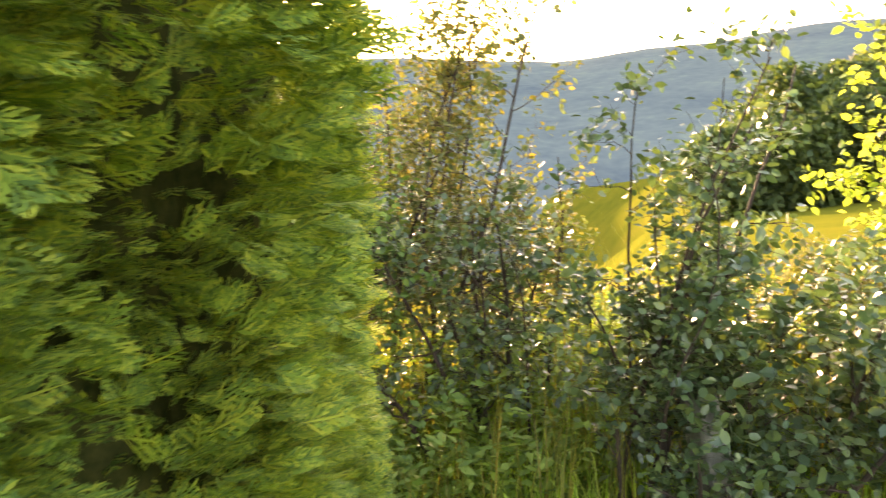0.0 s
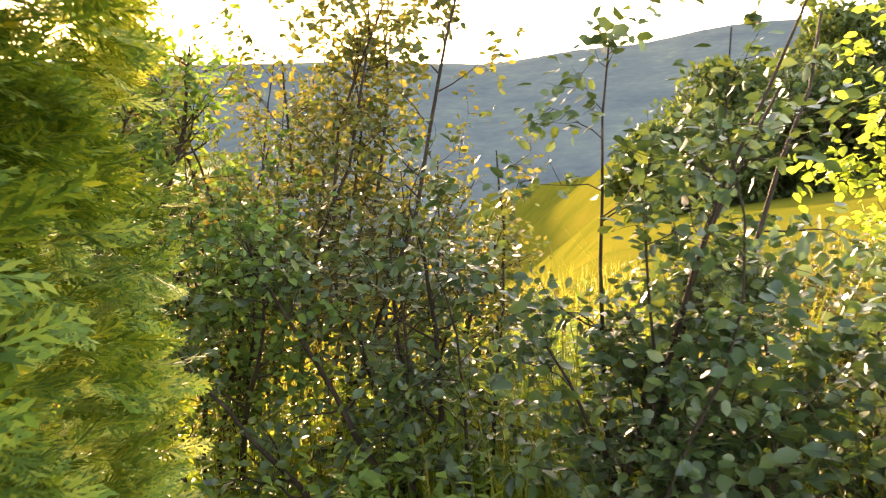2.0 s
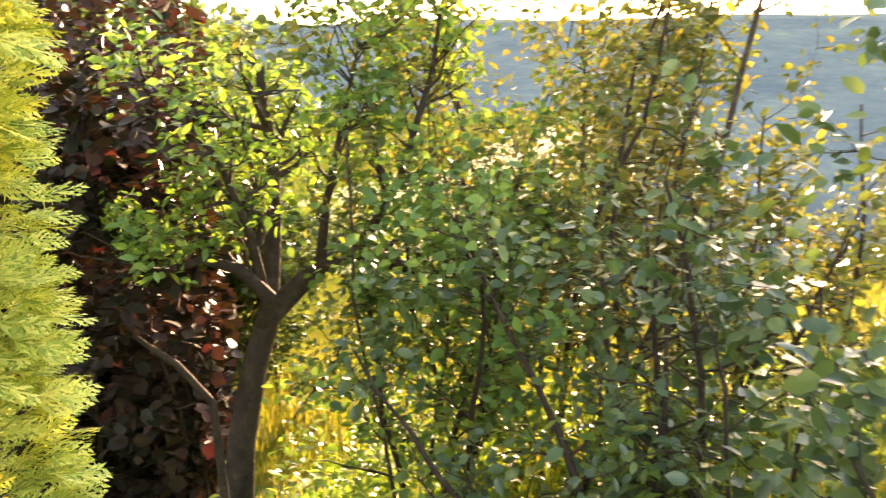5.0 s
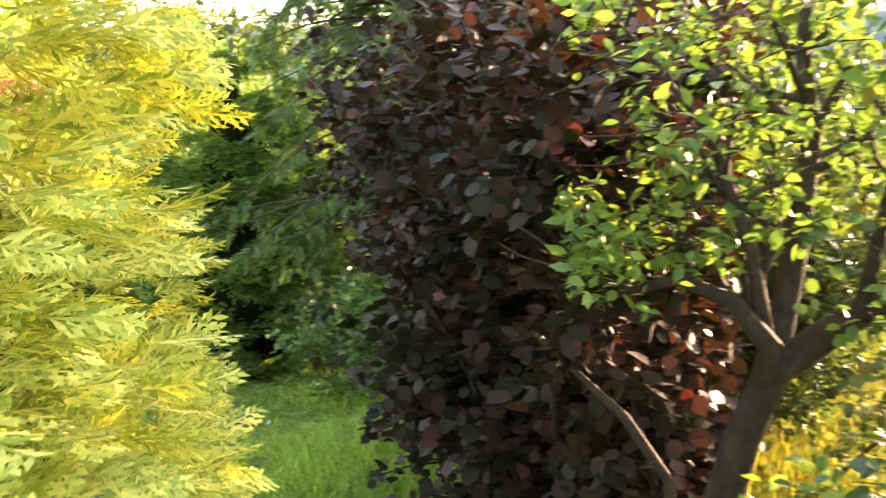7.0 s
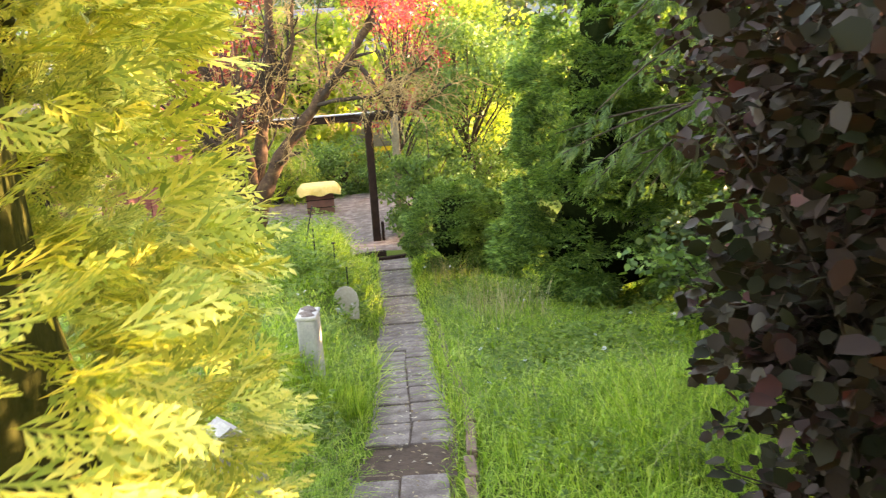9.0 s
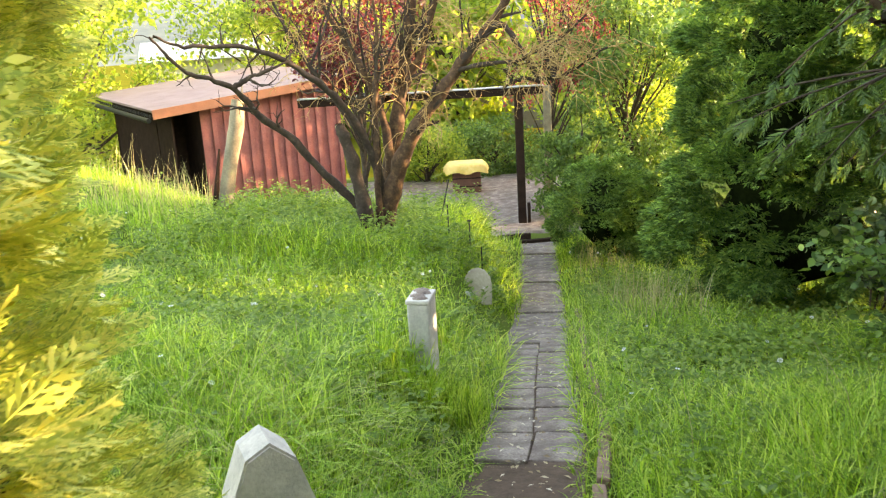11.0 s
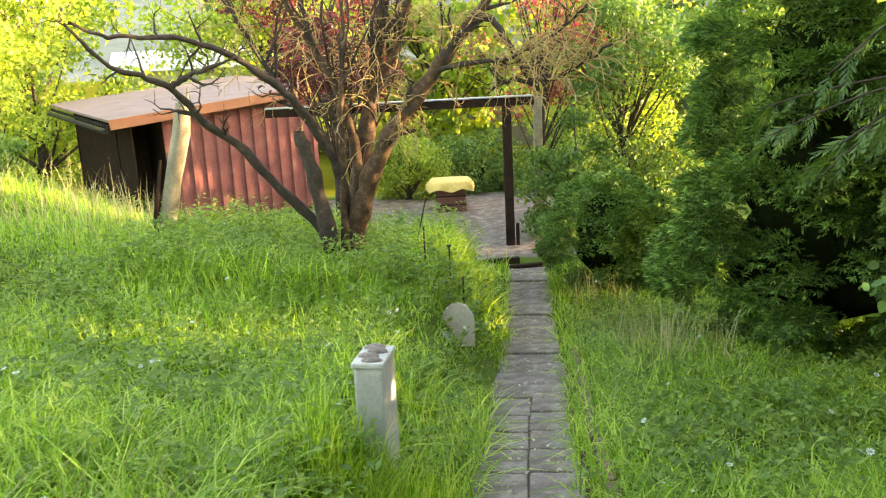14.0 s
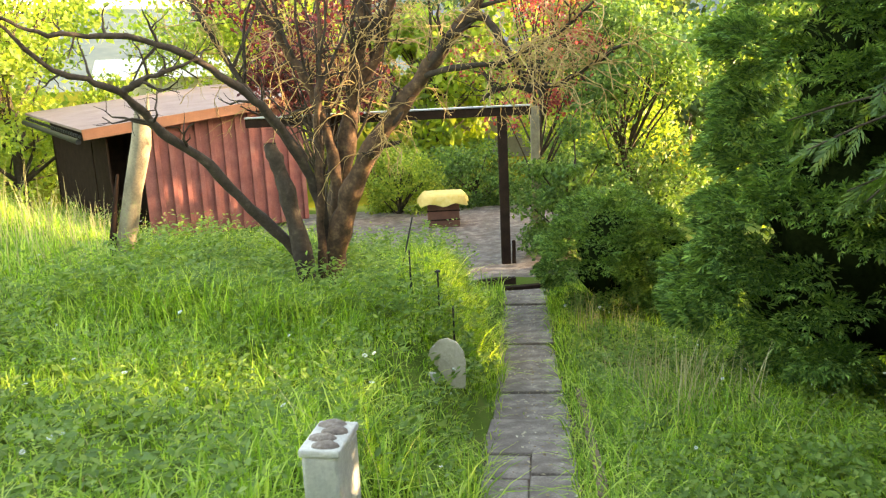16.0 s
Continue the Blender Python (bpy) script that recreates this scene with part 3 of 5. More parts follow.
# ---- shed, pergola, patio ----
def patio():
    ob = thing("patio", 1.4, 16.3, -2.25, "grey paved terrace at the foot of the garden path", "", "")
    tagged(ob, kind="structure")
    bm = bmesh.new()
    box(bm, 5.6, 6.6, 0.24, -0.3, 0.4, -0.03, 0.015)
    base = part("slab_bed", bm, M_SLAB, ob)
    return ob


patio()


def shed():
    """A low board shed whose roof rises to one side."""
    x0, y0 = -3.72, 17.2
    ob = thing("shed", x0, y0, -2.1, "low garden shed of red painted boards under a pale felt roof", "shed", rz=35)
    L, D = 3.45, 4.3
    zl, zr = 1.93, 2.24
    n = 12
    w = (L - 0.55) / n
    for i in range(n):
        x = 0.55 + (i + 0.5) * w
        h = zl + (zr - zl) * x / L - 0.06
        bm = bmesh.new()
        box(bm, w - 0.006, 0.022, h, x, 0.0, h / 2, 0.004)
        part("board", bm, M_WALLWOOD, ob)
        bm = bmesh.new()
        box(bm, 0.085, 0.05, h - 0.01, x + w / 2, -0.038, h / 2, 0.008)
        part("batten", bm, M_WALLWOOD, ob)
    # these walls get the darkest wood, so the shaded recess is in their colour
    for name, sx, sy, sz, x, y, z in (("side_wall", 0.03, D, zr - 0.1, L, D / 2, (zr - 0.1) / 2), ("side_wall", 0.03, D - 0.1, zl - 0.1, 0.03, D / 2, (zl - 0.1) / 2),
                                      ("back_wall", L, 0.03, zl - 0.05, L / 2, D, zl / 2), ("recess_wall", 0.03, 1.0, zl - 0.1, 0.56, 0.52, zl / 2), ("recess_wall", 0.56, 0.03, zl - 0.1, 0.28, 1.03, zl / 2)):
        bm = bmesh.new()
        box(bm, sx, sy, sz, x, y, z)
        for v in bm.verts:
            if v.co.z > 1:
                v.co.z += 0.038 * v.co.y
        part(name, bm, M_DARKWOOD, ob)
    tilt = math.atan2(zr - zl, L)
    bm = bmesh.new()
    box(bm, L + 0.75, D + 0.5, 0.05, 0, 0, 0, 0.01)
    roof = part("roof", bm, M_ROOF, ob, "pale brownish felt roof sheet")
    roof.matrix_basis = pose(L / 2 - 0.02, D / 2 - 0.02, (zl + zr) / 2 + 0.16, 2.2, -math.degrees(tilt), 0)
    bm = bmesh.new()
    box(bm, L + 0.78, 0.03, 0.17, 0, 0, 0, 0.004)
    fascia = part("fascia", bm, M_FASCIA, ob, "orange brown fascia board")
    fascia.matrix_basis = pose(L / 2 - 0.02, -0.30, (zl + zr) / 2 + 0.02, 0, -math.degrees(tilt), 0)
    gz0 = zl - 0.02
    for i in range(26):
        bm = bmesh.new()
        box(bm, 0.03, 0.05, 0.06, -0.42, -0.2 + i * 0.18, gz0 - 0.02 + i * 0.007, 0.008)
        part("eave_block", bm, M_BLACK, ob)
    bm = bmesh.new()
    bmesh.ops.create_cone(bm, cap_ends=True, segments=12, radius1=0.045, radius2=0.045, depth=D + 0.4, matrix=pose(-0.45, D / 2, gz0 - 0.01, 92.2))
    part("gutter", bm, M_BLACK, ob, "dark round gutter")
    return ob


shed()


def pergola():
    ob = thing("pergola", 2.58, 15.05, -2.17, "dark weathered pergola post with a long cross beam", "pergola")
    bm = bmesh.new()
    box(bm, 0.13, 0.13, 2.08, 0, 0, 1.04, 0.012)
    part("post", bm, M_DARKWOOD, ob)
    bm = bmesh.new()
    box(bm, 0.05, 0.06, 0.34, 0.11, -0.02, 0.17, 0.01)
    part("post_foot", bm, M_DARKWOOD, ob)
    bm = bmesh.new()
    box(bm, 3.9, 0.10, 0.12, -1.55, 0.0, 2.14, 0.01)
    part("beam", bm, M_DARKWOOD, ob)
    bm = bmesh.new()
    box(bm, 3.9, 0.16, 0.02, -1.55, 0.0, 2.212, 0.004)
    part("beam_cap", bm, M_METAL, ob, "pale metal capping strip")
    bm = bmesh.new()
    box(bm, 0.12, 0.12, 2.08, -2.3, 0, 1.04, 0.012)
    part("post", bm, M_DARKWOOD, ob)
    bm = bmesh.new()
    box(bm, 0.13, 0.11, 2.15, 0.55, 0.9, 1.07, 0.012)
    part("post", bm, M_GREYWOOD, ob, "pale wooden post")
    return ob


pergola()


def covered_table():
    ob = thing("garden_table", 1.72, 18.2, -2.165, "small brown chest table under a yellow oilcloth on the terrace", "table")
    bm = bmesh.new()
    box(bm, 0.56, 0.5, 0.56, 0, 0, 0.28, 0.02)
    part("chest", bm, rough_material("brown painted chest", [(0.3, (0.10, 0.04, 0.03)), (0.7, (0.20, 0.09, 0.06))], 6), ob)
    for z in (0.14, 0.30, 0.46):
        bm = bmesh.new()
        box(bm, 0.58, 0.02, 0.02, 0, -0.255, z, 0.004)
        part("slat", bm, M_DARKWOOD, ob)
    v, f = [], []
    seg = 40
    for k, (rr, z) in enumerate(((0.001, 0.60), (0.2, 0.605), (0.36, 0.60), (0.40, 0.57), (0.42, 0.50), (0.43, 0.43))):
        for i in range(seg):
            a = 2 * math.pi * i / seg
            sq = 1 / max(abs(math.cos(a)), abs(math.sin(a))) ** 0.75
            wob = 1 + (0.06 * math.sin(a * 9 + 1) + 0.04 * math.sin(a * 5)) * (k >= 4)
            v.append((rr * sq * math.cos(a) * wob, rr * sq * 0.9 * math.sin(a) * wob, z - 0.03 * (k == 5) * math.sin(a * 7)))
        if k:
            for i in range(seg):
                f.append(((k - 1) * seg + i, (k - 1) * seg + (i + 1) % seg, k * seg + (i + 1) % seg, k * seg + i))
    cloth = mesh_from("tablecloth", v, np.array(f), M_CLOTH, None, smooth_shade=True)
    cloth.matrix_basis = pose(1.72, 18.2, -2.18)
    tagged(cloth, "yellow patterned oilcloth draped over a small garden chest", "tablecloth")
    return ob


covered_table()


def step_edges():
    for x, y, w, turn in ((2.72, 13.25, 0.62, 9), (2.35, 13.72, 0.5, 12)):
        ob = thing("step_edge", x, y, gzf(x, y) - 0.02, "dark worn timber edging a shallow step of the path", "step", rz=turn)
        bm = bmesh.new()
        box(bm, w, 0.07, 0.12, 0, 0, 0.04, 0.012)
        for v in bm.verts:
            v.co += Vector((0, 1, 1)) * 0.008 * noise.noise(v.co * 7)
        part("timber", bm, M_DARKWOOD, ob)


step_edges()

# ---- stones and stakes ----
def block_post():
    x, y = 1.36, 5.76
    z = gzf(x, y)
    top = -0.44
    ob = thing("concrete_post", x, y, z - 0.05, "short pale concrete block post with a pitted top in tall grass", "post", rz=-10)
    h = top - z + 0.05
    bm = bmesh.new()
    box(bm, 0.115, 0.20, h, 0, 0, h / 2, 0.012)
    for v in bm.verts:
        k = 0.006 * noise.noise(v.co * 18)
        v.co += Vector((k, -k, k))
    part("shaft", bm, M_STONE, ob)
    bm = bmesh.new()
    box(bm, 0.125, 0.21, 0.025, 0, 0, h + 0.012, 0.008)
    part("rim", bm, M_STONE, ob)
    for i in range(4):
        bm = bmesh.new()
        bmesh.ops.create_icosphere(bm, subdivisions=2, radius=0.035, matrix=Matrix.Translation((0.012 * (-1) ** i, -0.07 + i * 0.047, h + 0.022)) @ Matrix.Diagonal((1.3, 0.7, 0.5, 1)))
        for v in bm.verts:
            v.co += Vector((1, 1, 1)) * 0.006 * noise.noise(v.co * 40)
        part("pebble", bm, M_SLAB, ob)
    return ob


block_post()


def standing_slab(x, y, top, w, t, mat, label, rz, lean=0.0):
    z = gzf(x, y)
    ob = thing("standing_stone", x, y, z - 0.05, label, "stone")
    ob.matrix_basis = pose(x, y, z - 0.05, lean, 0, rz)
    h = top - z + 0.05
    outline = [(-w * 0.5, 0), (-w * 0.52, h * 0.55), (-w * 0.42, h * 0.8), (-w * 0.22, h * 0.96), (0.02 * w, h), (w * 0.26, h * 0.93), (w * 0.44, h * 0.74), (w * 0.5, h * 0.5), (w * 0.47, 0)]
    bm = bmesh.new()
    front = [bm.verts.new((px, -t / 2, pz)) for px, pz in outline]
    back = [bm.verts.new((px * 0.97, t / 2, pz * 0.99)) for px, pz in outline]
    bm.faces.new(front)
    bm.faces.new(back[::-1])
    for i in range(len(front)):
        j = (i + 1) % len(front)
        bm.faces.new((front[j], front[i], back[i], back[j]))
    bmesh.ops.bevel(bm, geom=[e for e in bm.edges if abs(e.verts[0].co.y - e.verts[1].co.y) < 1e-4], offset=0.007, segments=2, affect="EDGES")
    part("slab", bm, mat, ob)
    return ob


standing_slab(1.70, 8.57, -1.08, 0.25, 0.045, M_SLATE, "rounded pale buff stone slab standing in grass beside the path", -8, -6)
standing_slab(1.06, 3.50, -0.04, 0.26, 0.14, M_STONE, "rounded white boundary stone beside the thuja", 25, 2)
standing_slab(1.60, 8.35, -1.22, 0.12, 0.07, M_STONE, "small pale stone in front of the rounded slab", 10, -4)


def leaning_pillar():
    x, y = 1.07, -0.80
    ob = thing("fence_pillar", x, y, gzf(x, y) - 0.1, "leaning weathered concrete fence pillar among the shrubs", "post")
    ob.matrix_basis = pose(x, y, gzf(x, y) - 0.17, -9, 6, 20)
    bm = bmesh.new()
    box(bm, 0.14, 0.12, 0.74, 0, 0, 0.37, 0.02)
    for v in bm.verts:
        s = 1 - 0.25 * v.co.z
        v.co.x *= s
    part("shaft", bm, M_PILLAR, ob)


leaning_pillar()


def stake(x, y, top, lean=0, head=False):
    z = gzf(x, y)
    ob = thing("garden_stake", x, y, z - 0.1, "thin black metal plant stake standing in weeds", "stake", "black stakes in the weedy bed")
    ob.matrix_basis = pose(x, y, z - 0.1, 0, lean, 0)
    h = top - z + 0.1
    bm = bmesh.new()
    bmesh.ops.create_cone(bm, cap_ends=True, segments=8, radius1=0.008, radius2=0.006, depth=h, matrix=Matrix.Translation((0, 0, h / 2)))
    part("rod", bm, M_BLACK, ob)
    if head:
        bm = bmesh.new()
        bmesh.ops.create_uvsphere(bm, u_segments=10, v_segments=6, radius=0.015, matrix=Matrix.Translation((0, 0, h)) @ Matrix.Diagonal((1.6, 1, 0.7, 1)))
        part("cap", bm, M_BLACK, ob)


stake(1.46, 9.46, -0.68)
stake(1.30, 9.95, -0.50, 14)
stake(1.66, 9.5, -0.86, 0, True)
stake(1.76, 9.2, -1.05)


# ---- beyond the garden ----
def house(name, x, y, w, d, h, roof_h, wall, roof, label, rz, windows=3):
    z = gzf(x, y) - 0.1
    ob = thing(name, x, y, z, label, "house", rz=rz)
    bm = bmesh.new()
    box(bm, w, d, h, 0, 0, h / 2)
    part("wall", bm, wall, ob)
    bm = bmesh.new()
    e = 0.35
    pts = [(-w / 2 - e, -d / 2 - e, h), (w / 2 + e, -d / 2 - e, h), (w / 2 + e, d / 2 + e, h), (-w / 2 - e, d / 2 + e, h), (-w / 2 - e, 0, h + roof_h), (w / 2 + e, 0, h + roof_h)]
    vs = [bm.verts.new(p) for p in pts]
    for f in ((0, 1, 5, 4), (2, 3, 4, 5), (1, 2, 5), (3, 0, 4), (3, 2, 1, 0)):
        bm.faces.new([vs[i] for i in f])
    part("roof", bm, roof, ob)
    for i in range(windows):
        wx = (i + 0.5) / windows * w - w / 2
        win = new("window")
        win.parent = ob
        win.matrix_basis = pose(wx, -d / 2 - 0.02, h * 0.58)
        bm = bmesh.new()
        for sx, sz, px_, pz_ in ((0.9, 0.07, 0, 0.5), (0.9, 0.07, 0, -0.5), (0.07, 1.0, 0.42, 0), (0.07, 1.0, -0.42, 0), (0.05, 1.0, 0, 0)):
            box(bm, sx, 0.06, sz, px_, 0, pz_)
        part("frame", bm, M_WHITE, win)
        bm = bmesh.new()
        box(bm, 0.8, 0.02, 0.95, 0, 0.0, 0)
        part("pane", bm, M_GLASS, win)


house("garden_house", -6.2, 29.0, 3.4, 2.4, 3.2, 0.6, M_WHITE, M_WHITE, "small white garden house behind the shed", 14, 4)
house("house", 4.6, 40.0, 7.0, 6.0, 4.2, 2.0, M_TILE, M_TILE, "grey-blue house beyond the garden trees", -8, 3)


def pipe():
    ob = thing("metal_pipe", -5.0, 13.4, gzf(-5.0, 13.4), "bent silver metal pipe standing behind the tall grass", "pipe")
    g = gzf(-5.0, 13.4)
    pts = [(-4.75, 13.5, g), (-4.75, 13.5, g + 0.75), (-4.80, 13.48, g + 0.92), (-4.95, 13.45, g + 0.98), (-5.15, 13.40, g + 1.0), (-5.6, 13.3, g + 1.02)]
    limbs("tube", [(pts, [0.055] * 6)], M_METAL, ob, sides=12)


pipe()

# ---- the old tree ----
def old_tree():
    x, y = 0.80, 10.0
    z = gzf(x, y)
    ob = thing("old_fruit_tree", x, y, z, "old many-trunked fruit tree with bare warm-brown twisted limbs", "tree")
    b = z - 0.1
    limbs_in = [
        (0.13, 0.045, [(0.80, 10.02, b), (0.84, 10.01, -0.78), (0.95, 9.97, -0.48), (1.03, 9.93, -0.26), (1.21, 9.9, 0.04), (1.4, 9.86, 0.29), (1.63, 9.82, 0.58), (1.8, 9.77, 0.77), (2.02, 9.71, 1.03), (2.27, 9.64, 1.4)]),
        (0.12, 0.05, [(0.80, 10.12, b), (0.83, 10.11, -0.78), (0.92, 10.12, -0.28), (0.99, 10.13, 0.08), (1.09, 10.14, 0.51), (1.16, 10.14, 0.89), (1.24, 10.15, 1.39), (1.26, 10.1, 2.2)]),
        (0.062, 0.012, [(0.78, 10.05, b), (0.79, 10.0, -0.71), (0.75, 9.91, -0.24), (0.63, 9.8, 0.12), (0.46, 9.67, 0.37), (0.34, 9.56, 0.52), (0.09, 9.4, 0.75), (-0.22, 9.21, 0.9), (-0.51, 9.01, 0.92), (-0.74, 8.81, 0.93), (-0.86, 8.66, 1.03)]),
        (0.06, 0.012, [(0.68, 9.9, b), (0.59, 9.87, -0.72), (0.26, 9.72, -0.36), (0.04, 9.58, 0.01), (-0.22, 9.42, 0.24), (-0.3, 9.32, 0.4), (-0.38, 9.2, 0.55), (-0.56, 9.05, 0.65), (-0.71, 8.9, 0.71), (-0.83, 8.76, 0.89), (-0.89, 8.65, 1.02)]),
        (0.10, 0.065, [(0.66, 9.8, b), (0.63, 9.77, -0.65), (0.56, 9.76, -0.3), (0.5, 9.75, -0.03), (0.46, 9.74, 0.12)]),
        (0.05, 0.015, [(0.76, 9.92, b), (0.76, 9.9, -0.68), (0.79, 9.9, -0.11), (0.81, 9.9, 0.4), (0.87, 9.91, 0.73), (0.86, 9.91, 1.3)]),
        (0.07, 0.02, [(0.88, 10.05, -0.5), (0.91, 10.02, -0.26), (0.87, 10.06, 0.09), (0.78, 10.1, 0.4), (0.66, 10.13, 0.66), (0.51, 10.16, 0.92), (0.35, 10.18, 1.19), (0.2, 10.2, 1.7)]),
        (0.045, 0.012, [(1.63, 9.8, 0.58), (1.85, 9.73, 0.85), (2.06, 9.68, 0.99), (2.17, 9.64, 0.83), (2.28, 9.59, 0.63), (2.39, 9.54, 0.42), (2.58, 9.48, 0.46), (2.77, 9.41, 0.56), (2.99, 9.33, 0.7)]),
        (0.025, 0.008, [(2.39, 9.53, 0.42), (2.23, 9.51, 0.47), (2.08, 9.49, 0.42), (2.02, 9.46, 0.37)]),
        (0.03, 0.012, [(1.63, 9.8, 0.56), (1.9, 9.6, 0.62), (2.15, 9.5, 0.6), (2.5, 9.4, 0.75), (2.8, 9.3, 1.0)]),
        (0.035, 0.01, [(-0.38, 9.2, 0.55), (-0.30, 9.22, 0.62), (-0.12, 9.25, 0.66), (0.10, 9.38, 0.75)]),
        (0.05, 0.02, [(1.03, 10.13, 0.3), (1.3, 10.1, 0.75), (1.45, 10.0, 1.2), (1.5, 9.95, 1.8)]),
        (0.04, 0.015, [(0.75, 9.9, -0.2), (0.45, 9.9, 0.3), (0.1, 9.9, 0.8), (-0.1, 9.9, 1.3)]),
    ]
    lines = []
    for r0, r1, pts in limbs_in:
        pts = np.array(pts)
        t = np.linspace(0, len(pts) - 1, (len(pts) - 1) * 4 + 1)
        fine = np.stack([np.interp(t, np.arange(len(pts)), pts[:, k]) for k in range(3)], 1)
        soft_ = fine.copy()
        for _ in range(3):
            soft_[1:-1] = (soft_[:-2] + soft_[1:-1] * 2 + soft_[2:]) / 4
        soft_[1:-1] += rng.normal(0, 0.006, soft_[1:-1].shape)
        rad = np.linspace(r0, r1, len(t)) * (0.80 if r0 > 0.05 else 0.85) * (1 + 0.12 * np.sin(t * 5.3 + r0 * 90))
        lines.append((soft_, rad))
    for i, l in enumerate(lines):
        limbs("trunk" if i < 2 else "limb", [l], M_BARKWARM if i in (0, 1, 5, 6, 11) else M_BARK, ob, sides=10)
    twigs, spurs = [], []
    for i, l in enumerate(lines):
        if i == 4:
            continue
        spurs += branch_off(l, 7 if i in (2, 3) else 9, 0.34, 0.5, 1.0, 0.35, 0.35, 0.12, 5)
    for s in spurs:
        twigs += branch_off(s, 3, 0.16, 0.6, 0.9, 0.2, 0.3, 0.05, 4)
    limbs("spur_growth", spurs + twigs, M_BARK, ob, sides=5)["kind"] = "stuff"
    for _ in range(26):
        pts, rad = lines[int(rng.choice([0, 1, 5, 6, 11, 12]))]
        k = rng.integers(int(len(pts) * 0.3), int(len(pts) * 0.75))
        shoot = grow(pts[k], (rng.normal(0, 0.35), rng.normal(0, 0.3), 1), rng.uniform(0.7, 1.5), 0.014, 8, 0.16, 0.12)
        limbs("shoot", [shoot], M_BARK, ob, sides=5)
        spurs += branch_off(shoot, 5, 0.22, 0.5, 1.0, 0.2, 0.3, 0.1, 4)
    limbs("spur_growth", spurs[-130:], M_BARK, ob, sides=5)["kind"] = "stuff"
    dry = []
    for i in (0, 1, 6, 7, 9, 11, 12):
        for _ in range(46 if i != 12 else 20):
            pts, rad = lines[i]
            k = rng.integers(int(len(pts) * 0.45), len(pts))
            out_ = rng.normal(0, 1, 3) * np.array([1, 1, 0.4]) + np.array([0, -0.5, 0.7])
            a, r = grow(pts[k], out_, rng.uniform(0.3, 0.75), 0.006, 8, 0.28, -0.14)
            dry.append((a, np.maximum(r, 0.0035)))
    more = []
    for d in dry:
        more += branch_off(d, 4, 0.22, 0.7, 0.7, 0.2, 0.3, -0.1, 4)
    limbs("dry_twig_growth", dry + more, M_TWIG, ob, "dry straw-brown hanging twigs", sides=4)["kind"] = "stuff"
    return ob


old_tree()


def old_stake_log():
    ob = thing("split_log", -0.85, 10.2, gzf(-0.85, 10.2) - 0.1, "weathered grey split log standing upright under a low limb", "post")
    z0 = gzf(-0.85, 10.2) - 0.1
    pts = [(-0.93, 10.17, z0), (-0.88, 10.18, -0.7), (-0.78, 10.22, -0.25), (-0.68, 10.25, 0.12), (-0.64, 10.27, 0.38)]
    limbs("log", [(pts, [0.075, 0.078, 0.075, 0.082, 0.065])], M_GREYWOOD, ob, sides=9)
    limbs("split_piece", [([(-1.0, 10.12, z0), (-0.95, 10.12, -0.6), (-0.86, 10.15, -0.1)], [0.03, 0.03, 0.012])], M_DARKWOOD, ob, sides=5)
    limbs("splinter", [([(-0.60, 10.25, 0.36), (-0.575, 10.25, 0.52)], [0.022, 0.006])], M_GREYWOOD, ob, sides=5)


old_stake_log()

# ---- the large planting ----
conifer("golden_thuja", 0.256, 1.767, "tall golden thuja coloured yellow on its sunlit side and green on its shaded side", 3.7, 1.11, 13000, 0.105, M_GOLD_LIT, M_THUJA_IN, low=False, shape="column", lumps=0.05, freq=2.2, tip=0.3, category="thuja", face=(-215, 45), clumps=400, clump_r=0.16, shade_mat=M_SHADED_THUJA, turn_at=-72, reach=1.05)
conifer("golden_thuja", 0.52, 2.64, "lower golden thuja growing against the taller one", 2.9, 0.56, 3000, 0.11, M_GOLD_LIT, M_THUJA_IN, low=False, shape="column", lumps=0.15, freq=2.2, tip=0.5, category="thuja", face=(-60, 60), clumps=80, clump_r=0.16)
conifer("golden_thuja", -1.2, 2.1, "green-gold thuja at the shaded end of the row", 3.6, 0.98, 8000, 0.13, M_SHADED_THUJA, M_THUJA_IN, low=False, shape="column", lumps=0.2, freq=2.2, tip=0.4, category="thuja", face=(-190, -45), clumps=210, clump_r=0.22, flat_clumps=0.7)
conifer("golden_thuja", -0.35, 1.72, "green-gold thuja on its shaded side beside another thuja", 3.6, 0.95, 5000, 0.13, M_SHADED_THUJA, M_THUJA_IN, low=False, shape="column", lumps=0.2, freq=2.2, tip=0.4, category="thuja", face=(-200, -80), clumps=130, clump_r=0.22, flat_clumps=0.7)
LEAF, ROUND = (LEAF_V, LEAF_F), (ROUND_V, ROUND_F)
OVAL = (np.array(ROUND_V) * np.array([0.72, 1, 1]), ROUND_F)
def clear_of_walk(p):
    """Growth keeps out of the trodden way round the thuja."""
    return (p[:, 1] < 0.0) & (np.hypot(p[:, 0] - 0.75, p[:, 1] - 0.25) > 0.68) & (np.hypot(p[:, 0] - 0.15, p[:, 1] - 0.05) > 0.75)


shrub("boundary_shrub", 1.2, -0.46, gzf(1.2, -0.46), "leafy boundary shrub with dark stems and grey green leaves", 9, 2.05, 0.10, OVAL, 0.045, M_BLUE, spread=0.17, twigs=16, per=8, single=240, stem_r=0.014, twig_len=0.24, low=0.12, keep=clear_of_walk)
shrub("boundary_shrub", 1.15, -1.15, gzf(1.15, -1.15), "low sprawling shrub with broad dark green leaves", 14, 1.15, 0.9, OVAL, 0.062, M_BLUE, spread=0.5, twigs=12, per=7, single=240, keep=clear_of_walk)
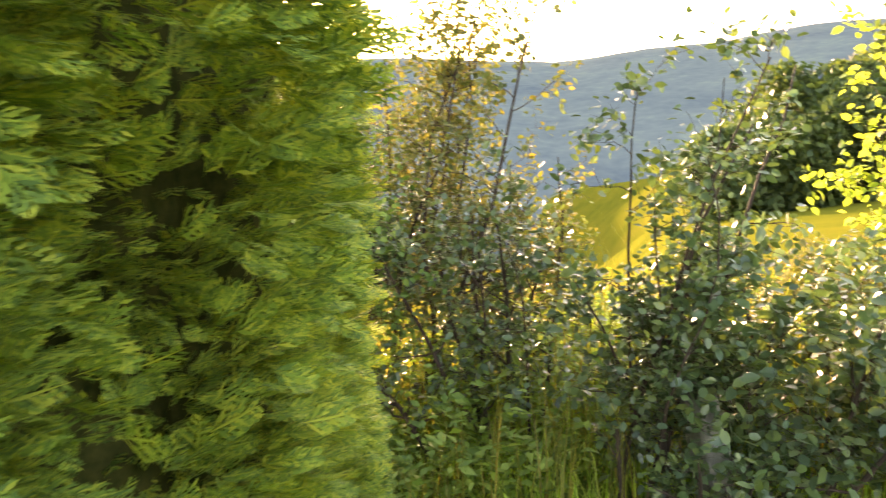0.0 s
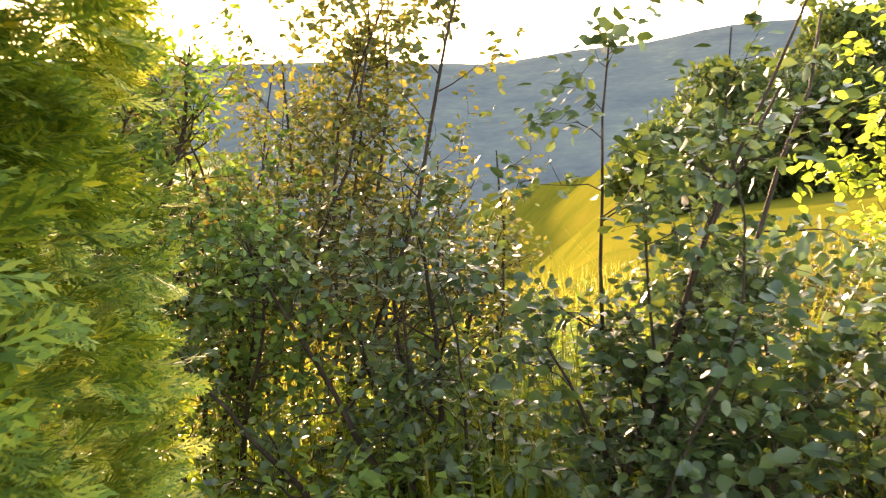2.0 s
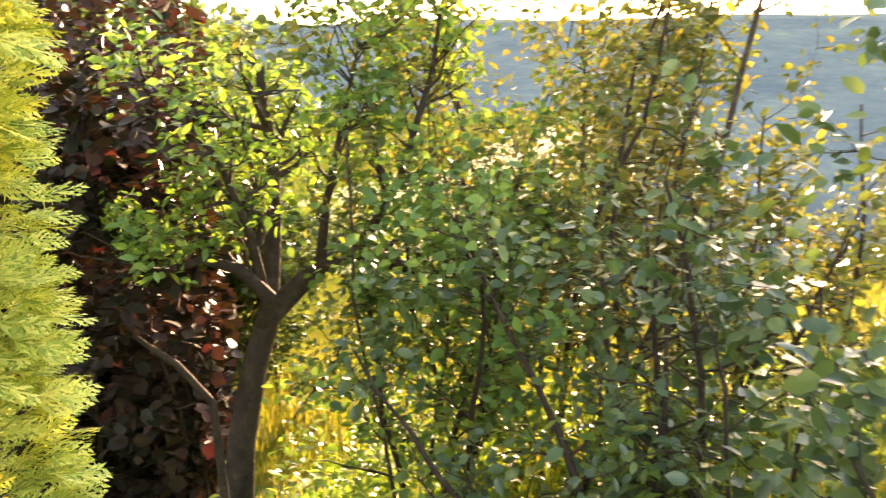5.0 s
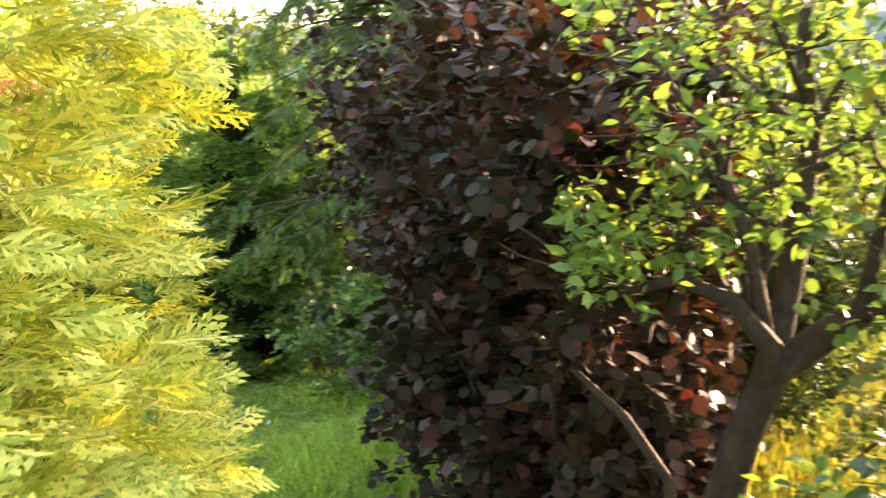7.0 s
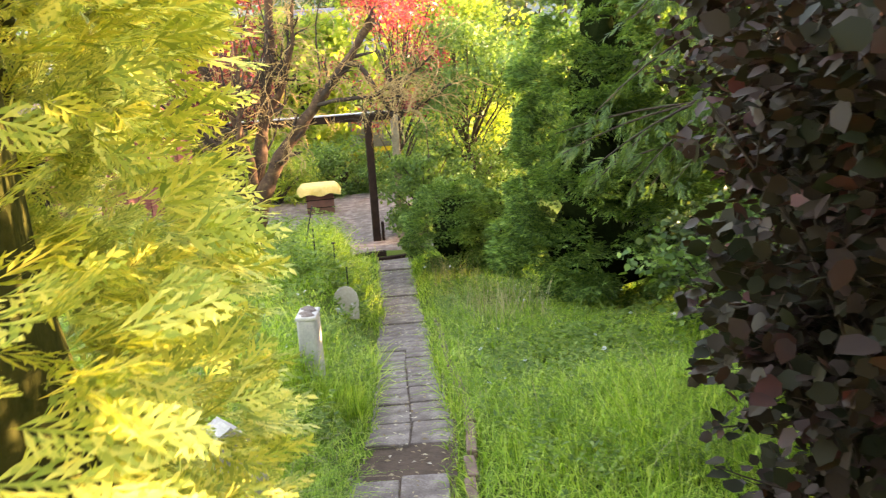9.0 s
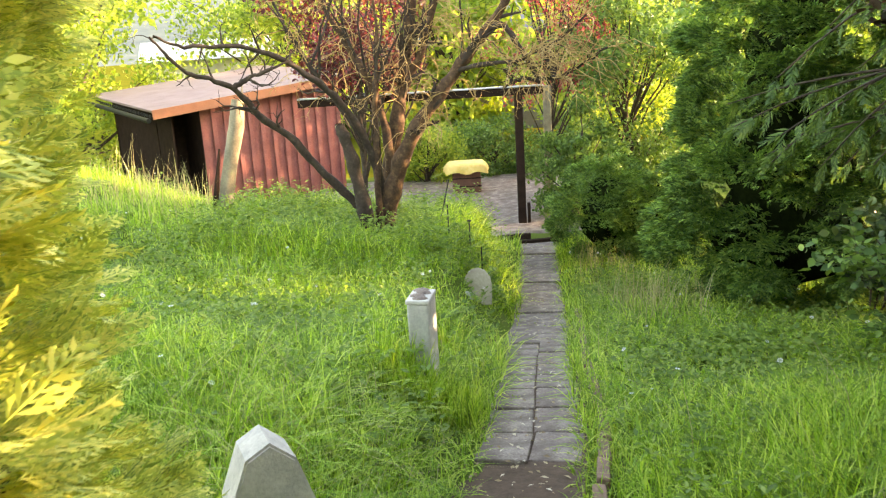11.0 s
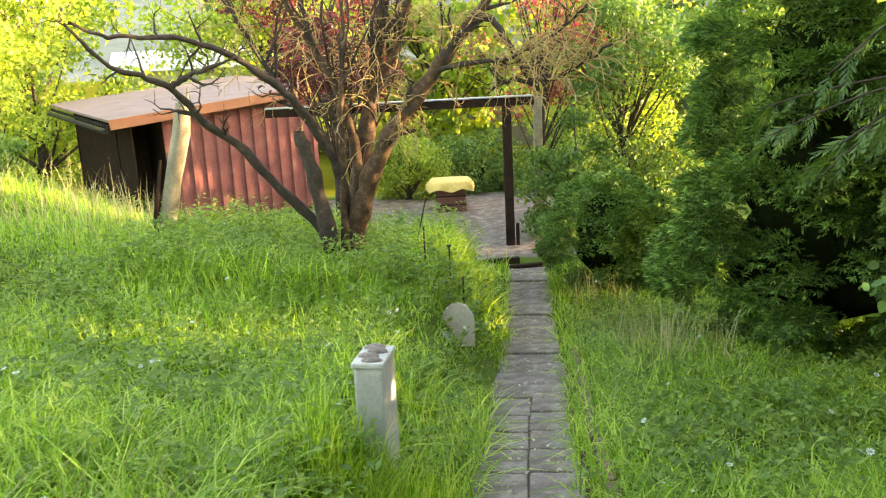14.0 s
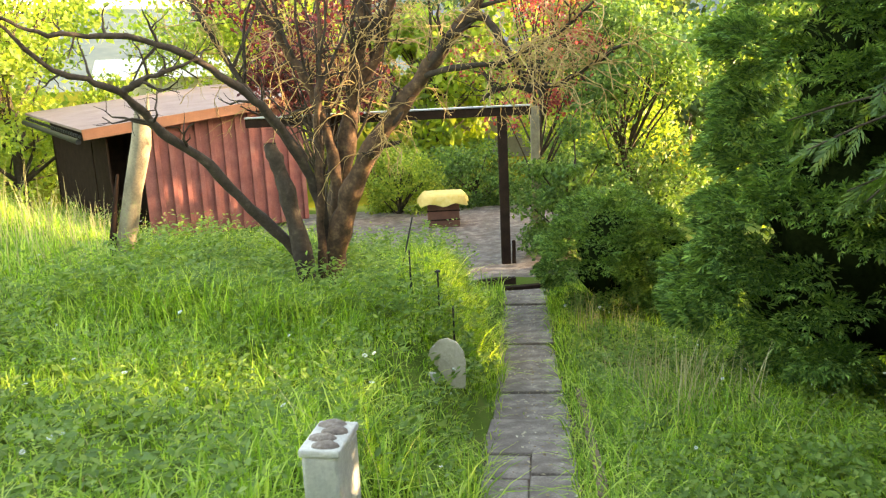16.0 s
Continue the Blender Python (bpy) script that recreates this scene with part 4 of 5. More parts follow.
shrub("boundary_shrub", 0.98, -0.72, gzf(0.98, -0.72), "small leafy shoots round the old fence pillar", 6, 0.55, 0.5, OVAL, 0.055, M_BLUE, spread=0.35, twigs=6, per=5, twig_len=0.22)
shrub("boundary_shrub", 2.1, 0.0, gzf(2.1, 0.0), "mid-height shrub with pale grey green leaves beside thin stems", 8, 1.45, 0.3, OVAL, 0.05, M_BLUE, spread=0.35, twigs=10, per=6)
shrub("boundary_shrub", 3.5, 0.6, gzf(3.5, 0.6), "tall many-stemmed hazel with olive leaves", 16, 3.1, 0.22, OVAL, 0.047, M_OLIVE, spread=0.72, twigs=20, per=10, twig_len=0.42)
shrub("boundary_shrub", 2.95, 0.85, gzf(2.95, 0.85), "leafy shrub with thin stems and soft green leaves", 8, 2.1, 0.2, OVAL, 0.048, M_GREEN, spread=0.3, twigs=14, per=8, twig_len=0.34)
shrub("boundary_shrub", 3.3, -0.3, gzf(3.3, -0.3), "airy shrub with thin stems against the meadow", 13, 1.6, 0.25, OVAL, 0.045, M_OLIVE, spread=0.45, twigs=10, per=6, twig_len=0.28)
shrub("boundary_shrub", 2.2, -2.1, gzf(2.2, -2.1), "low bramble-like hedge shrub along the meadow", 14, 0.85, 0.9, OVAL, 0.05, M_OLIVE, spread=0.8, twigs=12)
shrub("yellow_leaved_tree", 2.75, -2.95, gzf(2.75, -2.95), "small dark-stemmed tree with yellow green leaves glowing against the light", 5, 2.1, 0.30, OVAL, 0.065, M_SUNTREE, spread=0.12, twigs=11, per=8, low=0.5, twig_len=0.4, stem_r=0.026)


def clear_of_path(p):
    """Hazel growth keeps between the edge of the lawn and the crooked tree."""
    return (p[:, 0] > 1.75 + 0.34 * (p[:, 1] - 0.8)) & (p[:, 1] > 1.78 + 0.64 * (p[:, 0] - 3.0))


shrub("copper_hazel", 4.4, 3.75, gzf(4.4, 3.75), "copper hazel with dark purple leaves down to the ground", 26, 3.2, 0.38, ROUND, 0.07, M_COPPER, spread=0.85, twigs=22, per=11, twig_len=0.6, stem_r=0.02, low=0.03, keep=clear_of_path)
shrub("copper_hazel", 3.6, 2.8, gzf(3.6, 2.8), "lower copper hazel stems with dark purple leaves", 18, 2.5, 0.45, ROUND, 0.07, M_COPPER, spread=0.5, twigs=20, per=14, twig_len=0.5, stem_r=0.016, low=0.03, single=240, keep=clear_of_path)
# added dark filler: keeps the sunlit field from showing through the hazel
shrub("boundary_shrub", 5.8, 3.8, gzf(5.8, 3.8), "dark leafy shrub added behind the copper hazel to hide the bright field", 18, 2.1, 0.5, OVAL, 0.08, M_FARTREE, spread=1.0, twigs=18, per=10, twig_len=0.6, low=0.03)
shrub("low_hedge_shrub", 5.2, 6.5, gzf(5.2, 6.5), "low dark green shrub at the edge of the lawn", 16, 1.2, 0.5, OVAL, 0.07, M_GREEN, spread=0.8, twigs=14, per=9, twig_len=0.4, low=0.03)
# extra tree at the side, added to stop sun streaks on the lawn
broadleaf("garden_tree", 9.2, 8.9, "green bushy tree added to screen low sun from the lawn", 5.0, 2.0, M_FARTREE, 12000, 0.11, 40, 0.1, 0.02)
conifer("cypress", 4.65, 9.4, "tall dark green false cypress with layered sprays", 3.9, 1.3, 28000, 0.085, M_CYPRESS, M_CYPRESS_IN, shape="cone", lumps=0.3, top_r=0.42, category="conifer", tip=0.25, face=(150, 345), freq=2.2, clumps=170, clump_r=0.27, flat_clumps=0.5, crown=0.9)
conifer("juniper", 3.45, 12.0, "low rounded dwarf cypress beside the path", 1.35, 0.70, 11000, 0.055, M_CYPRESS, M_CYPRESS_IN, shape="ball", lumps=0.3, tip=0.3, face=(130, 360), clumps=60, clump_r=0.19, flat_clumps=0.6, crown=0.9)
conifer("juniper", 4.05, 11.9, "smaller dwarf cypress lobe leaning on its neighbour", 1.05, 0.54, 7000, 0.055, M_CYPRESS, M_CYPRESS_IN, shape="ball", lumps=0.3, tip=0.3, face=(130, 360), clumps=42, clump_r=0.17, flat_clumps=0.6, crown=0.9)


def fruit_shrub():
    """The low dark forked tree by the hedge, with its light green tufts."""
    ob = thing("crooked_tree", 2.56, 1.58, gzf(2.56, 1.58), "crooked dark-barked small tree with light green leaf tufts", "tree")
    g = gzf(2.56, 1.58) - 0.05
    main = [([(2.52, 1.62, g), (2.56, 1.58, 0.1), (2.61, 1.52, 0.44), (2.64, 1.46, 0.64), (2.74, 1.27, 0.84), (2.8, 1.13, 0.88), (2.89, 0.86, 0.78), (2.95, 0.64, 0.84), (3.0, 0.3, 0.95)], [0.085, 0.075, 0.065, 0.06, 0.05, 0.042, 0.035, 0.025, 0.015]),
            ([(2.63, 1.48, 0.6), (2.55, 1.41, 0.74), (2.5, 1.5, 0.86), (2.42, 1.62, 0.91), (2.33, 1.74, 0.86), (2.3, 1.78, 0.94)], [0.05, 0.04, 0.03, 0.022, 0.015, 0.008]),
            ([(2.42, 1.55, g), (2.34, 1.56, 0.37), (2.27, 1.66, 0.54), (2.18, 1.77, 0.67)], [0.03, 0.02, 0.018, 0.01]),
            ([(2.64, 1.46, 0.64), (2.8, 1.5, 1.0), (2.93, 1.55, 1.28), (2.92, 1.58, 1.47), (2.91, 1.58, 1.64)], [0.05, 0.045, 0.035, 0.03, 0.026]),
            ([(2.64, 1.46, 0.64), (2.5, 1.45, 1.0), (2.38, 1.5, 1.3), (2.25, 1.7, 1.6)], [0.035, 0.022, 0.015, 0.006]),
            ([(2.74, 1.27, 0.84), (2.66, 1.2, 1.1), (2.6, 1.1, 1.4), (2.55, 1.0, 1.7)], [0.03, 0.02, 0.014, 0.006]),
            ([(2.8, 1.13, 0.88), (2.85, 0.95, 1.2), (2.8, 0.8, 1.6), (2.85, 0.75, 2.0)], [0.03, 0.02, 0.014, 0.006])]
    main = [(np.array(a) + np.array([0.27, 0.13, 0.0]), np.array(b) * 0.8) for a, b in main]
    fine = []
    for m in main[1:2] + main[3:]:
        fine += branch_off(m, 18, 0.34, 0.5, 0.9, 0.2, 0.25, 0.12, 4)
    fine += branch_off(main[0], 14, 0.4, 0.4, 0.9, 0.5, 0.25, 0.1, 4)
    more = []
    for m in fine:
        more += branch_off(m, 4, 0.15, 0.6, 0.9, 0.2, 0.25, 0.1, 3)
    more = [l for l in more if l[0][-1][0] - 1.354 > 0.85 * (l[0][-1][1] - 0.664)]
    for i, line in enumerate(main):
        limbs("trunk" if i == 0 else "limb", [line], M_BARK, ob, sides=10)
    limbs("twig_growth", fine + more, M_BARK, ob)["kind"] = "stuff"
    P, R, S = leaves_on(more, 10, 0.052)
    ok = P[:, 0] - 1.354 > 0.85 * (P[:, 1] - 0.664)
    v, f = scattered(LEAF_V, LEAF_F, P[ok], R[ok], S[ok])
    mesh_from("leaves", v, f, M_FRESH, ob, kind="stuff")


fruit_shrub()


def spruce():
    x, y = 5.6, 7.3
    z = gzf(x, y)
    ob = thing("spruce", x, y, z, "old spruce with long drooping branches over the lawn", "spruce")
    limbs("trunk", [([(x, y, z - 0.1), (x, y, z + 4), (x, y, z + 8)], [0.2, 0.13, 0.03])], M_BARK, ob, sides=10)
    lines, P, A = [], [], []
    for i in range(150):
        h = rng.uniform(1.5, 4.6)
        a = rng.uniform(0, 2 * math.pi)
        r = rng.uniform(1.3, 2.7) * (1 - h / 11)
        t = np.linspace(0, 1, 9)
        pts = np.stack([x + np.cos(a) * r * t, y + np.sin(a) * r * t, z + h + 0.35 * t - 1.1 * t ** 2 * rng.uniform(0.5, 1.1)], 1)
        lines.append((pts, np.linspace(0.02, 0.004, 9)))
        m = 32
        q = rng.uniform(0.12, 1, m)
        idx = np.minimum((q * 8).astype(int), 7)
        p = pts[idx] + (pts[idx + 1] - pts[idx]) * (q * 8 - idx)[:, None]
        side = np.array([-math.sin(a), math.cos(a), 0]) * rng.choice([-1, 1], m)[:, None]
        d = unit(side * rng.uniform(0.1, 0.9, m)[:, None] + np.array([math.cos(a), math.sin(a), 0]) * 0.35 + np.array([0, 0, -1]) * rng.uniform(0.2, 1.1, m)[:, None])
        P.append(p)
        A.append(d)
    P, A = np.vstack(P), np.vstack(A)
    for line in lines:
        limbs("branch", [line], M_BARK, ob, sides=5)
    v, f = scattered(np.array(SPRAY_LOW_V) * np.array([0.55, 1, 1]), SPRAY_LOW_F, P, frames(A, unit(rng.normal(0, 0.5, P.shape) + np.array([0, 0, 0.5]))), rng.uniform(0.14, 0.32, len(P)))
    mesh_from("needles", v, f, M_SPRUCE, ob, kind="stuff")


spruce()
shrub("pale_leaf_shrub", 5.0, 8.3, gzf(5.0, 8.3), "small shrub with pale grey green leaves beside the cypress", 10, 1.2, 0.5, ROUND, 0.07, M_BLUE, spread=0.3)
# added behind the dwarf cypress to shade the end of the path
shrub("low_hedge_shrub", 3.8, 13.75, gzf(3.8, 13.75), "low dark green shrub added to shade the front of the terrace", 12, 0.95, 0.5, OVAL, 0.06, M_GREEN, spread=0.4, twigs=14, per=9, twig_len=0.3, low=0.03)
broadleaf("round_shrub", 3.5, 15.4, "dense round dark green shrub beside the terrace", 2.0, 0.8, M_GREEN, 12000, 0.07, 30, 0.05, 0.1, category="shrub")
broadleaf("hedge_shrub", 2.4, 20.6, "clipped green hedge shrub behind the terrace", 1.3, 1.1, M_GREEN, 8000, 0.08, 30, 0.05, 0.1, category="shrub")
broadleaf("hedge_shrub", 4.2, 20.2, "green hedge shrub behind the terrace", 1.5, 1.2, M_GREEN, 6000, 0.08, 30, 0.05, 0.1, category="shrub")
broadleaf("yellow_shrub", 0.85, 19.6, "yellow green shrub beside the shed and the terrace", 1.6, 0.95, M_SUNTREE, 9000, 0.07, 30, 0.05, 0.1, category="shrub")
broadleaf("garden_tree", 4.8, 16.8, "fresh green bushy tree behind the dwarf cypresses", 3.6, 1.4, M_GREEN, 18000, 0.08, 44, 0.08, 0.12)
# unseen shrub, added as a block against sun on the terrace
broadleaf("hedge_shrub", 7.8, 13.5, "dense green hedge shrub added to keep low sun off the terrace", 2.4, 1.6, M_GREEN, 9000, 0.10, 34, 0.05, 0.02, category="shrub")
# screen of trees down the side, set there to shade the lawn
broadleaf("garden_tree", 6.3, 14.0, "green bushy tree behind the cypress", 4.5, 1.7, M_FRESH, 14000, 0.10, 40, 0.1, 0.1)
broadleaf("garden_tree", 8.0, 11.0, "green bushy tree added to screen low sun from the lawn", 5.0, 2.0, M_FRESH, 14000, 0.11, 40, 0.1, 0.05)
# added bush that blocks low sun from the near lawn
broadleaf("garden_tree", 7.2, 5.0, "dense green bush added to shade the side of the lawn", 3.6, 1.6, M_FARTREE, 14000, 0.11, 44, 0.1, 0.02)
broadleaf("garden_tree", 7.6, 7.0, "green bushy tree behind the spruce", 5.0, 1.9, M_FRESH, 12000, 0.11, 40, 0.1, 0.05)
broadleaf("garden_tree", 5.2, 22.0, "sunlit yellow green tree behind the terrace", 5.2, 2.0, M_SUNTREE, 16000, 0.12, 40, 0.12, 0.15)
broadleaf("garden_tree", -2.6, 26.0, "sunlit yellow green tree behind the shed", 7.0, 3.0, M_SUNTREE, 18000, 0.14, 46, 0.15, 0.15)
broadleaf("garden_tree", -7.6, 22.0, "bright green tree behind the shed", 7.0, 3.0, M_SUNTREE, 18000, 0.14, 46, 0.15, 0.1)
broadleaf("garden_tree", -5.6, 16.0, "bright yellow green young tree beside the shed", 3.2, 1.2, M_SUNTREE, 12000, 0.09, 36, 0.08, 0.05)
broadleaf("garden_tree", -4.6, 14.0, "light green feathery shrub beside the shed", 1.7, 0.7, M_FRESH, 7000, 0.07, 26, 0.05, 0.05)
broadleaf("red_maple", 3.3, 17.6, "red-leaved maple glowing in the sun beside the terrace", 4.8, 1.45, M_RED, 5500, 0.075, 30, 0.06, 0.40)
broadleaf("red_maple", 0.1, 14.6, "dark red-leaved maple behind the old fruit tree", 4.9, 1.4, M_REDDARK, 9000, 0.075, 30, 0.06, 0.5)
k_ = 0
for xx, yy, hh, rr in ((1.5, 34, 5, 3), (-4, 36, 7, 4), (7, 32, 8, 4), (12, 28, 7, 4), (-13, 30, 9, 4.5), (-12, 20, 7, 3.5), (16, 20, 6, 3.5), (3.5, 48, 9, 5), (-8, 50, 10, 6), (14, 45, 10, 6)):
    broadleaf("distant_tree", xx, yy, "broad green tree beyond the garden", hh, rr, M_SUNTREE if k_ % 2 == 0 else M_FARTREE, 6000, 0.34, 40, 0.2, 0.05)
    k_ += 1
for xx, yy, hh, rr in ((42, -20, 4.6, 3.2), (41, -24, 5.2, 3.6), (39, -28, 6.6, 4), (46, -27, 8.5, 4.5), (37, -34, 8, 5), (43, -33, 9.5, 5), (33, -40, 9, 5)):
    broadleaf("field_tree", xx, yy, "tall broad tree at the far edge of the meadow", hh, rr, M_FARTREE, 11000, 0.5, 46, 0.25, 0.0)

# ---- grasses ----
def thin_out(x, y):
    return rng.uniform(0, 1, len(x)) < 1.25 - 0.085 * (y - 4)


blades("lawn_grass", 66000, (-3.5, 5.2, 4.2, 13.0), 0.27, 0.0085, M_GRASS, "tall unmown green grass on both sides of the path", lambda x, y: ~on_path(x, y, -0.05) & ~on_patio(x, y) & thin_out(x, y), 0.9)
blades("lawn_grass", 42000, (-3.5, 5.2, 4.2, 13.0), 0.15, 0.011, M_GRASS, "short grass and clover under the taller blades", lambda x, y: ~on_path(x, y, -0.07) & ~on_patio(x, y) & thin_out(x, y), 1.6, simple=True)
blades("lawn_grass", 26000, (-0.6, 3.8, 2.4, 5.6), 0.28, 0.006, M_GRASS, "tall unmown green grass beside the thuja", lambda x, y: ~on_path(x, y, -0.03), 0.9)
blades("lawn_grass", 26000, (-9, 4, 12, 20), 0.34, 0.013, M_GRASS, "tall green grass around the shed", lambda x, y: ~on_path(x, y, 0.0) & ~on_patio(x, y, 0.05) & ((x < -3.4) | (y < 16.8)), 0.6, simple=True)
blades("grass_tuft", 1300, (1.12, 1.62, 5.3, 5.64), 0.42, 0.007, M_GRASS, "lush tuft of grass in front of the block post", None, 0.45)
blades("grass_tuft", 2600, (0.6, 1.65, 2.6, 4.9), 0.5, 0.006, M_GRASS, "long arching grass beside the white stone", lambda x, y: ~on_path(x, y, 0.02) & (np.hypot(x - 1.1, y - 3.35) > 0.2), 1.3)
blades("seed_grass", 3000, (-6.0, -1.0, 9.5, 14.5), 0.62, 0.006, M_DRY, "tall seeding grass on the crest before the shed", lambda x, y: rng.uniform(0, 1, len(x)) < 0.6, 0.3)
blades("seed_grass", 450, (2.9, 3.6, 8.0, 11.5), 0.5, 0.006, M_DRY, "tall seeding grass before the cypresses", None, 0.3)
blades("upper_grass", 15000, (0.6, 4.5, -4.0, 1.6), 0.40, 0.008, M_GRASS, "tall grass under the boundary shrubs", lambda x, y: (x > 1.1) | (y < -0.6), 0.6, simple=True)
blades("meadow_grass", 32000, (2.6, 14, -12, 3.5), 0.32, 0.012, M_MEADOWGRASS, "tall yellow green meadow grass beyond the hedge in low sun", lambda x, y: rng.uniform(0, 1, len(x)) < 1.3 - 0.1 * (x - 2.6), 0.4, simple=True)
blades("tall_stalks", 1500, (1.0, 3.4, -2.2, 0.9), 1.0, 0.007, M_MEADOWGRASS, "tall thin green stalks growing up through the shrubs", None, 0.25)
blades("seed_heads", 70, (0.15, 1.1, -1.3, -0.25), 0.42, 0.008, M_DRY, "pale seed heads of grass by the hedge", None, 1.3)
blades("dry_stalks", 700, (-2.5, 5, 4, 12), 0.48, 0.0035, M_DRY, "scattered dry grass stalks in the lawn", lambda x, y: ~on_path(x, y, 0.02), 0.9)
blades("dry_stalks", 700, (0.3, 1.6, 2.9, 4.9), 0.45, 0.0035, M_DRY, "dry bent grass stalks beside the path", lambda x, y: ~on_path(x, y, 0.0), 1.6)


def weeds(name, n, area, height, leaf, size, mat, label, keep, per=14):
    """Leafy herbs, each an upright stem with leaves, as one mesh."""
    x, y = rng.uniform(area[0], area[1], n), rng.uniform(area[2], area[3], n)
    ok = keep(x, y)
    x, y = x[ok], y[ok]
    n = len(x)
    h = height * rng.uniform(0.5, 1.2, n)
    k = np.repeat(np.arange(n), per)
    q = rng.uniform(0.1, 1, len(k))
    a = rng.uniform(0, 2 * math.pi, len(k))
    lean = rng.normal(0, 0.12, (n, 2))
    P = np.stack([x[k] + lean[k, 0] * q + 0.02 * np.cos(a), y[k] + lean[k, 1] * q + 0.02 * np.sin(a), gz(x, y)[k] + q * h[k]], 1)
    A = unit(np.stack([np.cos(a), np.sin(a), rng.normal(0.3, 0.3, len(k))], 1))
    up = unit(rng.normal(0, 0.35, P.shape) + np.array([0, 0, 1.0]))
    v, f = scattered(leaf[0], leaf[1], P, frames(A, up), size * rng.uniform(0.6, 1.2, len(k)) * (1.2 - 0.5 * q))
    return mesh_from(name, v, f, mat, None, label, kind="stuff")


weeds("weeds", 1500, (-0.9, 1.95, 8.6, 12.6), 0.36, HERB, 0.075, M_WEED, "dense leafy weeds around the old tree", lambda x, y: (x < path_mid(y) - 0.36) & (np.hypot(x - 1.66, y - 8.4) > 0.35))
weeds("weeds", 1500, (-3.5, 1.8, 4.5, 9.0), 0.22, HERB, 0.06, M_WEED, "low leafy weeds in the lawn", lambda x, y: x < path_mid(y) - 0.4)
weeds("weeds", 1600, (2.4, 4.8, 4.0, 11.0), 0.17, HERB, 0.06, M_WEED, "low leafy weeds in the lawn beside the path", lambda x, y: x > path_mid(y) + 0.45)
weeds("tall_weeds", 900, (-5.2, -1.6, 12.6, 16.4), 0.62, HERB, 0.08, M_WEED, "tall leafy weeds along the side of the shed", lambda x, y: ~((x > -3.3) & (y > 15.6)))
weeds("nettles", 1300, (1.2, 4.2, -2.6, 1.7), 0.6, HERB, 0.09, M_WEED, "leafy nettles and herbs under the boundary shrubs", lambda x, y: (x > 1.3) | (y < -0.8))
blades("bed_grass", 14000, (-0.9, 1.95, 8.4, 13.0), 0.4, 0.008, M_GRASS, "taller grass among the weeds around the old tree", lambda x, y: (x < path_mid(y) - 0.38) & (np.hypot(x - 1.66, y - 8.4) > 0.3), 0.7)
weeds("path_moss", 500, (1.4, 2.9, 2.8, 13.3), 0.03, HERB, 0.028, M_WEED, "small weeds in the joints of the path", lambda x, y: (np.abs(x - path_mid(y)) < 0.02) & (y < 7.7) | (np.abs(np.abs(x - path_mid(y)) - 0.27) < 0.03), 8)


def litter():
    n = 1500
    y = rng.uniform(2.8, 18.5, n)
    x = np.where(y < 13.5, path_mid(y) + rng.uniform(-0.26, 0.26, n), rng.uniform(-0.3, 3.4, n))
    P = np.stack([x, y, np.where(y < 13.5, gz(x, y) + 0.028, -2.155)], 1)
    A = unit(np.stack([rng.normal(0, 1, n), rng.normal(0, 1, n), np.zeros(n)], 1))
    v, f = scattered(HERB_V, HERB_F, P, frames(A, np.tile([0.0, 0.0, 1.0], (n, 1)) + rng.normal(0, 0.2, (n, 3))), rng.uniform(0.012, 0.04, n))
    mesh_from("leaf_litter", v, f, M_LITTER, None, "dry fallen leaves and bits on the paving", kind="stuff")


litter()


def daisies():
    v, f = [], []
    for i in range(7):
        a0, a1 = i / 7 * 6.283, (i + 0.7) / 7 * 6.283
        k = len(v)
        v += [(0.1 * math.cos(a0), 0.1 * math.sin(a0), 0), (0.5 * math.cos(a0), 0.5 * math.sin(a0), 0.05), (0.5 * math.cos(a1), 0.5 * math.sin(a1), 0.05)]
        f.append((k, k + 1, k + 2))
    n = 150
    x, y = rng.uniform(-3.5, 4.5, n), rng.uniform(4.8, 12.5, n)
    ok = ~on_path(x, y, 0.1)
    x, y = x[ok], y[ok]
    P = np.stack([x, y, gz(x, y) + rng.uniform(0.16, 0.3, len(x))], 1)
    A = unit(rng.normal(0, 1, P.shape) * np.array([1, 1, 0.2]))
    vv, ff = scattered(v, f, P, frames(A, unit(rng.normal(0, 0.4, P.shape) + np.array([0, -0.5, 1]))), rng.uniform(0.014, 0.03, len(x)))
    mesh_from("daisies", vv, ff, M_PETAL, None, "small white meadow flowers in the grass", kind="stuff")


daisies()


